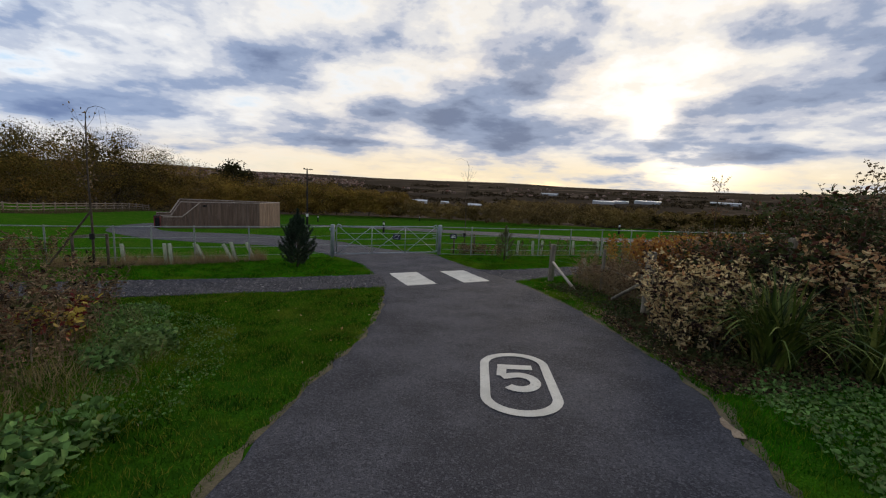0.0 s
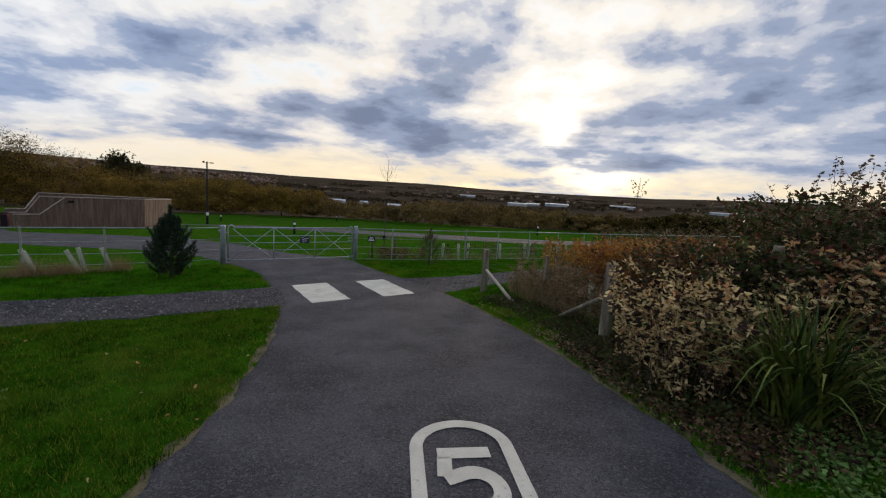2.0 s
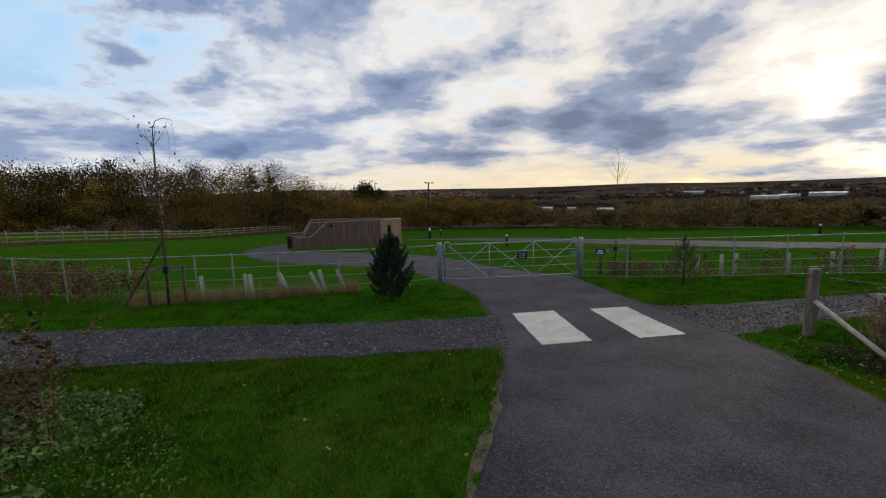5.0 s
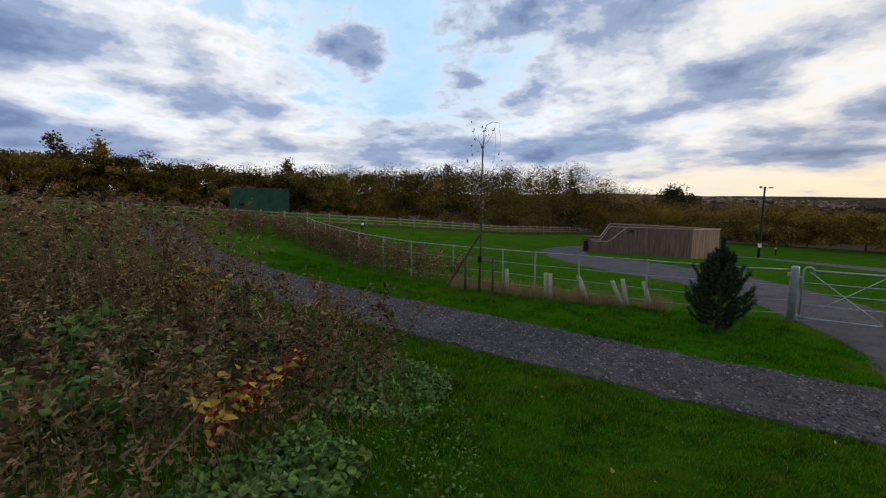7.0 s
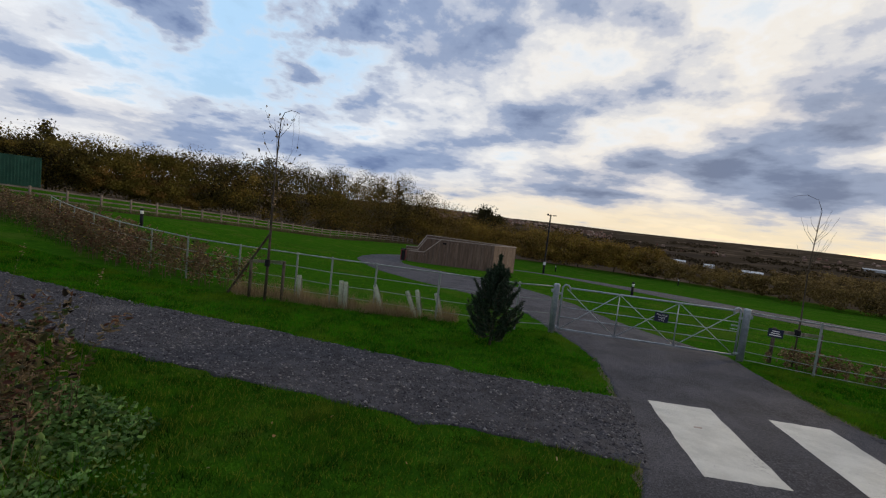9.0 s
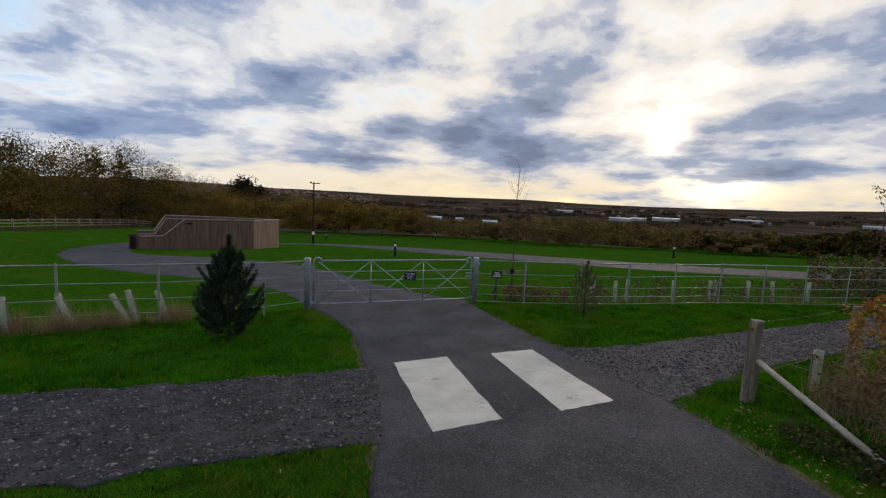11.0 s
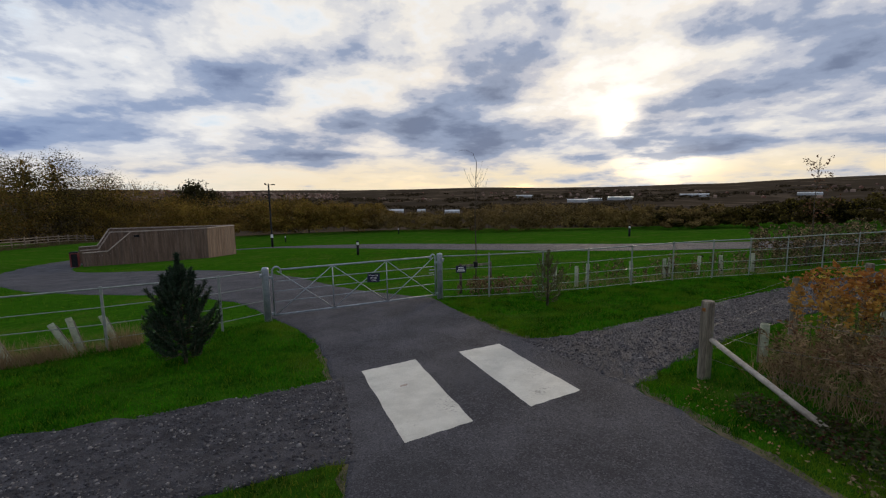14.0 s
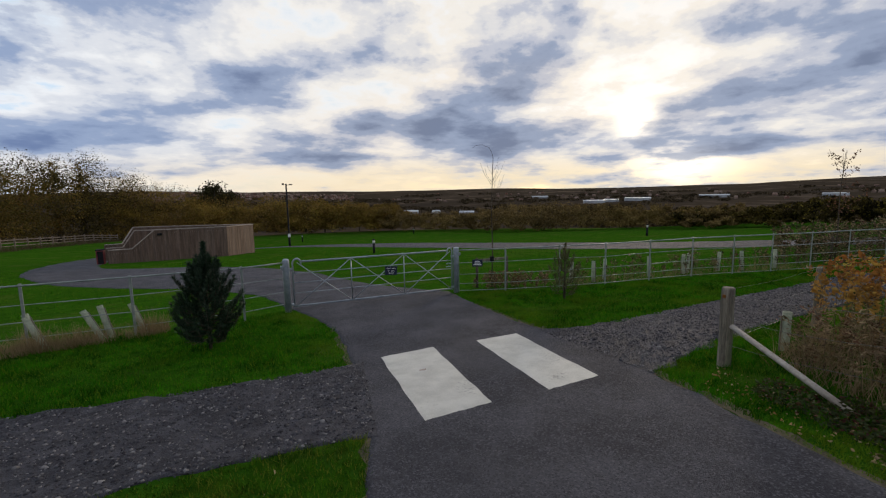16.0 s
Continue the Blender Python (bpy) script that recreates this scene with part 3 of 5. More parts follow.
def flat_patch(name, outline, label, category, group="", cells=10):
    """A painted quadrilateral, cut into small cells that follow the road, with worn edges."""
    a, b, c, d = (np.array(p, float) for p in outline)
    t = np.linspace(0, 1, cells + 1)
    u, w = np.meshgrid(t, t, indexing="ij")
    p = a * ((1 - u) * (1 - w))[..., None] + b * (u * (1 - w))[..., None] + c * (u * w)[..., None] + d * ((1 - u) * w)[..., None]
    edge = (u == 0) | (u == 1) | (w == 0) | (w == 1)
    p += rng.normal(0, 0.006, p.shape) * edge[..., None]
    z = land(p[..., 0], p[..., 1]) + 0.020 - 0.004 * edge
    n = cells + 1
    i, j = np.meshgrid(np.arange(cells), np.arange(cells), indexing="ij")
    f = np.stack([i * n + j, (i + 1) * n + j, (i + 1) * n + j + 1, i * n + j + 1], -1).reshape(-1, 4)
    return single(name, quick_mesh(name, np.concatenate([p, z[..., None]], -1).reshape(-1, 3), f), PAINT, label, category, group, kind="structure")


flat_patch("crossing_bar", [(1.0, -4.2), (0.84, -6.46), (1.62, -6.42), (1.87, -4.13)], "off-white worn painted bar on dark tarmac", "road marking", "crossing bars")
flat_patch("crossing_bar", [(2.62, -4.17), (2.34, -6.43), (3.12, -6.38), (3.40, -4.15)], "off-white worn painted bar on dark tarmac", "road marking", "crossing bars")


ribbon("paint_scuff", [(1.30, -5.03), (1.40, -5.02)], [(1.29, -5.08), (1.39, -5.08)], CAP, 0.0235, "small dark scuff on painted bar", "road marking", 0.04, 5, 0.008, 0.001)


def make_roundel():
    """The speed roundel: a long oval ring round a figure 5."""
    up, across, mid = np.array((0.458, 0.889)), np.array((0.889, -0.458)), np.array((0.065, -12.55))

    def spot(s, t, lift=0.021):
        return on_road(mid + across * s + up * t, lift)

    top = thing("speed_roundel", spot(0, 0, 0), "white painted oval speed marking with figure 5 on tarmac", "road marking")
    base = Vector(top.location)
    ring, n = Shape(), 72
    for k in range(n):
        a = 2 * math.pi * k / n
        c, s = math.cos(a), math.sin(a)
        for w, h in ((0.375, 0.40), (0.280, 0.285)):
            ring.v.append(tuple(Vector(spot(c * w, math.copysign(0.43, s) + s * h)) - base))
    ring.f = [(2 * k, (2 * k + 2) % (2 * n), (2 * k + 3) % (2 * n), 2 * k + 1) for k in range(n)]
    part("ring", ring, PAINT, top)
    # figure 5 drawn as one broad stroke
    bowl = [(0.02 + 0.155 * math.cos(a), -0.075 + 0.185 * math.sin(a)) for a in np.linspace(2.35, -2.45, 22)]
    five = Shape()

    def stroke(line, half_w, half_h):
        k, line = len(five.v), [np.array(p) for p in line]
        for i, p in enumerate(line):
            d = line[min(i + 1, len(line) - 1)] - line[max(i - 1, 0)]
            nrm = np.array((-d[1], d[0])) / np.hypot(*d)
            for s in (-1, 1):
                five.v.append(tuple(Vector(spot(p[0] + s * nrm[0] * half_w, p[1] + s * nrm[1] * half_h)) - base))
        for i in range(len(line) - 1):
            five.f.append((k + 2 * i, k + 2 * i + 1, k + 2 * i + 3, k + 2 * i + 2))

    stroke([(-0.185, 0.345), (0.0, 0.345), (0.185, 0.345)], 0.05, 0.068)
    stroke([(-0.140, 0.30), (-0.148, 0.2), (-0.155, 0.075)], 0.050, 0.06)
    stroke([(-0.155, 0.045)] + bowl[2:], 0.052, 0.070)
    part("figure", five, PAINT, top)


make_roundel()


# ---------------------------------------------------------------- gate and steel fences
def round_post(h, r, n=16):
    s = Shape()
    zs = [-0.25, h - 0.045, h - 0.02, h - 0.006, h]
    s.tube([(0, 0, z) for z in zs], [r, r, r * 0.94, r * 0.72, r * 0.25], n)
    return s


GR = (4.226, 0.0)
gate_post = thing("gate_post", (0, 0, float(land(0, 0))), "round grey galvanised steel gate post with domed cap", "post", "gate posts")
gate_shaft = part("post", round_post(1.22, 0.075), GALV, gate_post, smooth=True)
for hz in (0.98, 0.16):
    part("hinge", Shape().box((0.10, 0, hz), (0.10, 0.05, 0.05), bevel=0.008), GALV, gate_shaft)
part("bracket", Shape().box((-0.09, 0, 1.03), (0.06, 0.06, 0.08), bevel=0.008), GALV, gate_shaft)
copy_thing(gate_post, pose(GR[0], GR[1], float(land(*GR)), 0, 0, 180))


def lettering(lines, size, mat, parent, name="lettering"):
    """Words with the built-in font, as one flat mesh in the xz plane that faces -y."""
    for k, words in enumerate(lines):
        s = Shape()
        cu = bpy.data.curves.new("words", "FONT")
        cu.body, cu.size, cu.align_x = words, size, "CENTER"
        ob = bpy.data.objects.new("words", cu)
        scene.collection.objects.link(ob)
        me = bpy.data.meshes.new_from_object(ob)
        top = (len(lines) / 2 - k) * size * 1.12 - size * 0.85
        s.add([(v.co.x, 0.0, v.co.y + top) for v in me.vertices], [tuple(p.vertices) for p in me.polygons])
        bpy.data.objects.remove(ob)
        part(name, s, mat, parent, at=(0, -0.0065, 0))


def make_gate():
    w, g = 3.96, thing("field_gate", (0.14, 0, 0.03), "closed grey tubular steel field gate with diagonal braces", "gate")
    rails = [0.06, 0.36, 0.60, 0.82, 1.08]
    for k, z in enumerate(rails):
        part("rail", Shape().tube([(0.0 if k < 4 else 0.16, 0, z), (w if k < 4 else w - 0.12, 0, z)], 0.021 if k in (0, 4) else 0.010, 10), GALV, g, smooth=True)
    part("stile", Shape().tube([(0, 0, 0.04), (0, 0, 1.04)] + [(0.09 - 0.09 * math.cos(a), 0, 1.04 + 0.11 * math.sin(a)) for a in np.linspace(0.2, 3.5, 12)], 0.020, 10), GALV, g, smooth=True)
    part("stile", Shape().tube([(w, 0, 0.04), (w, 0, 1.04)] + [(w - 0.07 + 0.07 * math.cos(a), 0, 1.05 + 0.09 * math.sin(a)) for a in np.linspace(0.2, 3.6, 12)], 0.020, 10), GALV, g, smooth=True)
    for x in (w / 3, 2 * w / 3):
        part("upright", Shape().tube([(x, 0, 0.06), (x, 0, 1.08)], 0.013, 8), GALV, g, smooth=True)
    for a, b in (((0.03, 0.06), (w / 3, 1.08)), ((0.1, 1.06), (w / 3, 0.06)), ((w / 3, 1.08), (2 * w / 3, 0.06)), ((w / 3, 0.06), (2 * w / 3, 1.08)), ((2 * w / 3, 1.08), (w - 0.03, 0.06)), ((2 * w / 3, 0.06), (w - 0.06, 1.06))):
        part("brace", Shape().tube([(a[0], -0.012, a[1]), (b[0], -0.012, b[1])], 0.011, 8), GALV, g, smooth=True)
    part("latch", Shape().box((w - 0.10, -0.03, 0.74), (0.16, 0.03, 0.03), bevel=0.006).box((w - 0.12, -0.03, 0.66), (0.14, 0.03, 0.02), bevel=0.006), GALV, g)


make_gate()


def make_sign(x, z, y, lines, tilt, size=(0.32, 0.22), turn=0.0):
    s = thing("notice_sign", (x, y, z), "small navy sign with white words fixed to steel rails", "sign", "notice signs")
    s.rotation_euler = (0, tilt, turn)
    plate = part("plate", Shape().box((0, 0, 0), (size[0], 0.008, size[1]), bevel=0.003), SIGNBLUE, s)
    if lines:
        lettering(lines, 0.052, WHITE, plate)
    else:
        for k, (wide, zz) in enumerate(((0.13, 0.045), (0.16, 0.0), (0.21, -0.045))):
            part("line", Shape().box((0, -0.0050, zz), (wide, 0.001, 0.020)), WHITE, plate)


make_sign(2.43, 0.72, -0.035, ["Please keep", "the gate", "closed"], radians(4), (0.31, 0.22))
FENCE_L = [(0.0, 0.0), (-0.9, -0.42), (-2.78, -0.6), (-4.35, -0.62), (-5.5, -0.62), (-6.45, -0.58), (-8.1, -0.5), (-9.8, -0.3), (-11.3, 0.1), (-12.9, 0.6), (-14.6, 1.3), (-16.3, 2.1), (-18, 3.0), (-19.8, 4.1)]
FENCE_R = [(4.23, 0.0), (5.4, -0.55), (6.8, -1.0), (8.1, -1.3), (9.55, -1.48), (11.05, -1.66), (12.3, -2.04), (13.5, -2.4), (14.8, -2.75), (16.2, -3.05), (17.4, -3.45), (18.9, -3.9), (20.4, -4.4), (22, -4.9)]


def make_fence(line, label, heights):
    f = thing("estate_fence", (line[0][0], line[0][1], float(land(*line[0]))), label, "fence", "steel estate fences")
    o = Vector(f.location)
    for x, y in line[1:]:
        z = float(land(x, y))
        part("post", Shape().box((0, 0, 0.42), (0.045, 0.016, 1.50), bevel=0.003), RAILPAINT, f, at=Vector((x, y, z)) - o)
    for k, h in enumerate(heights):
        pts = [Vector((x, y, float(land(x, y)) + h + rng.normal(0, 0.006))) - o for x, y in line]
        if h > 1:
            part("rail", Shape().tube(pts, 0.016, 8), RAILPAINT, f, smooth=True)
        else:
            part("rail", Shape().tube(pts, 0.0085, 5), RAILPAINT, f)


make_fence(FENCE_L, "pale grey steel estate fence with four thin rails", (0.20, 0.48, 0.79, 1.13))
make_fence(FENCE_R, "pale grey steel estate fence with five rails beyond saplings", (0.05, 0.24, 0.48, 0.79, 1.13))

make_sign(4.72, 0.76, -0.26, [], 0.0, (0.27, 0.19), radians(-25))

# ---------------------------------------------------------------- timber enclosure
def make_enclosure():
    o = Vector((-6, 30, float(land(-6, 30))))
    e = thing("timber_enclosure", o, "brown vertical timber clad enclosure with sloping coping at entrance", "enclosure")
    foot, tall, small = -2.66, 0.20, -1.12

    def wall(line):
        """line: plan points with the height of the top at each."""
        pieces = Shape()
        for (ax, ay, ah), (bx, by, bh) in zip(line, line[1:]):
            a, b = Vector((ax, ay)), Vector((bx, by))
            n = max(1, int((b - a).length / 0.145))
            for k in range(n):
                p, q = a.lerp(b, k / n), a.lerp(b, (k + 0.94) / n)
                h0, h1 = ah + (bh - ah) * k / n, ah + (bh - ah) * (k + 0.94) / n
                d = (q - p).normalized()
                nrm = Vector((-d.y, d.x)) * (0.022 + rng.uniform(0, 0.006))
                v = [(*(p - nrm), foot), (*(q - nrm), foot), (*(q + nrm), foot), (*(p + nrm), foot), (*(p - nrm), h0), (*(q - nrm), h1), (*(q + nrm), h1), (*(p + nrm), h0)]
                me = Shape().add([Vector(c) - o for c in v], [(3, 2, 1, 0), (4, 5, 6, 7), (0, 1, 5, 4), (1, 2, 6, 5), (2, 3, 7, 6), (3, 0, 4, 7)])
                part("board", me, CLADS[int(rng.integers(len(CLADS)))], e)
            part("coping", Shape().beam(Vector((ax, ay, ah + 0.03)) - o, Vector((bx, by, bh + 0.03)) - o, 0.16, 0.06, 0.006), CAP, e)
            mid = (a + b) / 2
            inner = Vector((o.x, o.y + 1)).xy - mid
            off = inner.normalized() * 0.06
            part("rail", Shape().beam(Vector((ax + off.x, ay + off.y, ah - 0.25)) - o, Vector((bx + off.x, by + off.y, bh - 0.25)) - o, 0.05, 0.09), CAP, e)
        for x, y, h in line:
            part("post", Shape().box(Vector((x, y + 0.07, (foot + h) / 2 - 0.05)) - o, (0.09, 0.09, h - foot), bevel=0.008), CLAD, e)

    wall([(-10.55, 28.1, small), (-9.15, 28.45, small), (-7.7, 28.75, tall), (-5.2, 29.1, tall), (-2.8, 29.42, tall), (-0.84, 33.7, 0.06)])
    wall([(-12.0, 33.0, small), (-10.9, 33.4, small), (-10.1, 33.8, tall), (-5.5, 33.8, 0.14), (-0.84, 33.8, 0.06)])
    part("lamp", Shape().box(Vector((-7.35, 28.62, -0.10)) - o, (0.32, 0.10, 0.16), bevel=0.02), PLASTIC, e, "small dark bulkhead lamp")


CLADS = [CLAD, material("larch_cladding_grey", (0.090, 0.060, 0.047), (0.185, 0.128, 0.097), 2.0, 0.8, 0.4, 18.0, stretch=(4, 4, 0.35)), material("larch_cladding_dark", (0.075, 0.047, 0.035), (0.165, 0.107, 0.077), 2.0, 0.8, 0.4, 18.0, stretch=(4, 4, 0.35))]
make_enclosure()
z = float(land(-10.95, 27.95))
bin_ = thing("litter_bin", (-10.95, 27.95, z), "dark red and black litter bin beside timber enclosure", "bin")
bin_body = part("body", Shape().box((0, 0, 0.5), (0.46, 0.46, 1.0), bevel=0.03), RED, bin_)
part("front", Shape().box((0.04, -0.238, 0.5), (0.34, 0.016, 0.9), bevel=0.004), PLASTIC, bin_body)
part("lid", Shape().box((0, 0, 1.05), (0.50, 0.50, 0.08), bevel=0.03), PLASTIC, bin_)


# ---------------------------------------------------------------- lamp and bollards
def make_lamp():
    x, y = 3.3, 48.6
    z = float(land(x, y))
    h = 4.2 - z
    lamp = thing("street_lamp", (x, y, z), "tall slim black lamp column with two small heads", "street lamp")
    part("pole", Shape().tube([(0, 0, -0.3), (0, 0, 1.3), (0, 0, 1.35), (0, 0, h)], [0.15, 0.14, 0.11, 0.09], 12), PLASTIC, lamp, smooth=True)
    arm = part("arm", Shape().tube([(-0.35, 0, h - 0.15), (0.5, 0, h - 0.15)], 0.03, 8), PLASTIC, lamp)
    part("head", Shape().box((0.55, 0, h - 0.12), (0.42, 0.22, 0.12), bevel=0.03), PLASTIC, arm)
    part("head", Shape().box((-0.38, 0, h - 0.05), (0.22, 0.20, 0.22), bevel=0.03), PLASTIC, arm)
    part("notice", Shape().box((0.0, -0.14, 1.4), (0.32, 0.02, 0.42), bevel=0.004), WHITE, lamp, "white plate")


make_lamp()


def make_bollard(x, y):
    b = thing("bollard_light", (x, y, float(land(x, y))), "black bollard light with a pale top band on grass", "bollard", "bollard lights")
    body = part("body", Shape().tube([(0, 0, -0.1), (0, 0, 0.72)], 0.085, 14), PLASTIC, b, smooth=True)
    part("lens", Shape().tube([(0, 0, 0.72), (0, 0, 0.90)], 0.080, 14), WHITE, body, "pale lens band", smooth=True)
    part("cap", Shape().tube([(0, 0, 0.90), (0, 0, 0.97), (0, 0, 1.0)], [0.09, 0.09, 0.05], 14), PLASTIC, body, smooth=True)
    return b


first = make_bollard(6.85, 19.0)
for bx, by in ((5.6, 56.0), (24.4, 60.2), (29.8, 16.4), (-21.0, 9.7)):
    copy_thing(first, pose(bx, by, float(land(bx, by))))


# ---------------------------------------------------------------- plants
def inside(p, outline):
    """Which of the plan points p lie within the outline."""
    x, y, hit = p[:, 0], p[:, 1], np.zeros(len(p), bool)
    o = np.array(outline, float)
    for (ax, ay), (bx, by) in zip(o, np.roll(o, -1, 0)):
        cross = (ay > y) != (by > y)
        hit ^= cross & (x < (bx - ax) * (y - ay) / (by - ay + 1e-12) + ax)
    return hit


def scatter(outline, n):
    o = np.array(outline, float)
    out = np.zeros((0, 2))
    while len(out) < n:
        p = rng.uniform(o.min(0), o.max(0), (4 * n, 2))
        out = np.concatenate([out, p[inside(p, o)]])
    return out[:n]


def stems(spots, low, high, lean, sag):
    """Curved stems from plan points: start, middle and tip of each."""
    n = len(spots)
    base = np.concatenate([spots, land(spots[:, 0], spots[:, 1])[:, None] - 0.03], 1)
    h = rng.uniform(low, high, n)[:, None]
    a = rng.uniform(0, 2 * np.pi, n)
    out = np.stack([np.cos(a), np.sin(a), 0 * a], 1) * rng.uniform(0.2, 1, n)[:, None] * lean
    mid = base + (out * 0.35 + (0, 0, 0.62)) * h
    tip = base + (out + (0, 0, 1 - sag)) * h
    return base, mid, tip


def along(base, mid, tip, t):
    t = t[..., None]
    return (1 - t) ** 2 * base + 2 * t * (1 - t) * (2 * mid - (base + tip) / 2) + t**2 * tip


def twig_mesh(name, base, mid, tip, thick):
    """Three-sided tapering twigs as one mesh."""
    n, steps = len(base), 5
    t = np.linspace(0, 1, steps)
    p = np.stack([along(base, mid, tip, np.full(n, u)) for u in t], 1)
    r = (np.broadcast_to(thick, n)[:, None] * (1 - 0.75 * t))[:, :, None]
    ring = np.array([[math.cos(a), math.sin(a), 0.2] for a in (0, 2.1, 4.2)])
    v = (p[:, :, None] + r[..., None] * ring).reshape(-1, 3)
    k = np.arange(n)[:, None, None] * steps * 3 + np.arange(steps - 1)[None, :, None] * 3
    j = np.arange(3)[None, None]
    f = np.stack([k + j, k + (j + 1) % 3, k + 3 + (j + 1) % 3, k + 3 + j], -1).reshape(-1, 4)
    return quick_mesh(name, v, f)


def shrub(name, spots, low, high, lean, sag, sets, label, category, thick=0.005, start=0.25, group="", stem=None, clump=0.0, kind=""):
    """A thing of many stems; sets: (material, leaves a stem, length, width, part name)."""
    base, mid, tip = stems(np.asarray(spots, float), low, high, lean, sag)
    c = base.mean(0)
    c[2] = float(land(c[0], c[1]))
    ob = thing(name, c, label, category, group, kind)
    tagged(part("stems", twig_mesh("stems", base - c, mid - c, tip - c, thick), stem or TWIG, ob), kind="stuff")
    for mat, count, length, width, title in sets:
        m = int(count * len(base))
        i = rng.integers(0, len(base), m)
        t = start + (1 - start) * rng.uniform(0, 1, m) ** 0.8
        at = along(base[i], mid[i], tip[i], t) + rng.normal(0, length * 0.35, (m, 3))
        if clump:
            keep = np.array([noise.noise(Vector(q) * 4.5) for q in at]) > rng.normal(clump - 0.3, 0.08, m)
            i, t, at, m = i[keep], t[keep], at[keep], int(keep.sum())
        way = unit(tip[i] - base[i]) * 0.5 + rng.normal(0, 0.75, (m, 3))
        way[:, 2] = np.abs(way[:, 2]) * 0.6 - 0.15
        size = rng.uniform(0.6, 1.25, m)
        tagged(part(title, quick_mesh(title, *leaves(at - c, way, length * size, width * size)), mat, ob), kind="stuff")
    return ob


def pine(x, y, h, spread, shoots, mat, label):
    z = float(land(x, y))
    ob = thing("pine_sapling", (x, y, z), label, "pine tree", "young pines")
    part("trunk", Shape().tube([(0, 0, -0.1), (0.01, 0, h * 0.4), (0, 0.01, h * 0.85)], [0.032, 0.024, 0.010], 8), BARK, ob, smooth=True)
    limbs, tufts = Shape(), []
    for k in range(shoots):
        u = (k + 0.5) / shoots
        zb = h * (0.05 + 0.74 * u ** 0.9)
        a = k * 2.399 + rng.normal(0, 0.2)
        reach = spread * (0.88 + 0.50 * u - 1.25 * u * u) * rng.uniform(0.55, 1.1)
        out = np.array((math.cos(a), math.sin(a), 0))
        p0, p1 = np.array((0, 0, zb)), np.array((0, 0, zb)) + out * reach * 0.70 + (0, 0, reach * (0.02 + 0.20 * u))
        p2 = p1 + out * reach * 0.22 + (0, 0, reach * 0.16 + 0.17)
        limbs.tube([p0, p1, p2], [0.009, 0.006, 0.004], 4, cap=False)
        tufts.append((p0 + (p1 - p0) * 0.45, p1, p2))
    lead = [(np.array((0, 0, h * 0.72)), np.array((0, 0, h * 0.86)), np.array((0.01, 0, h)))] * 4
    vs = []
    for p0, p1, p2 in tufts + lead:
        n = 260 if mat is NEEDLE else 60
        t = rng.uniform(0, 1, n)
        at = along(np.tile(p0, (n, 1)), np.tile((p0 + p1 * 2 + p2) / 4, (n, 1)), np.tile(p2, (n, 1)), t)
        d = unit(p2 - p1)
        way = d * 0.8 + rng.normal(0, 0.62, (n, 3)) + (0, 0, 0.22)
        vs.append(flakes(at + unit(way) * 0.035, way, rng.uniform(0.06, 0.11, n), rng.uniform(0.007, 0.013, n)))
    part("branching", limbs, BARK, ob)
    part("needles", quick_mesh("needles", *joined(*vs)), mat, ob)


pine(-1.38, -2.3, 1.76, 0.62, 118, NEEDLE, "bushy dark green young pine standing in mown grass")
pine(5.95, -2.25, 1.30, 0.52, 34, NEEDLE2, "thin yellowing young pine standing in mown grass")


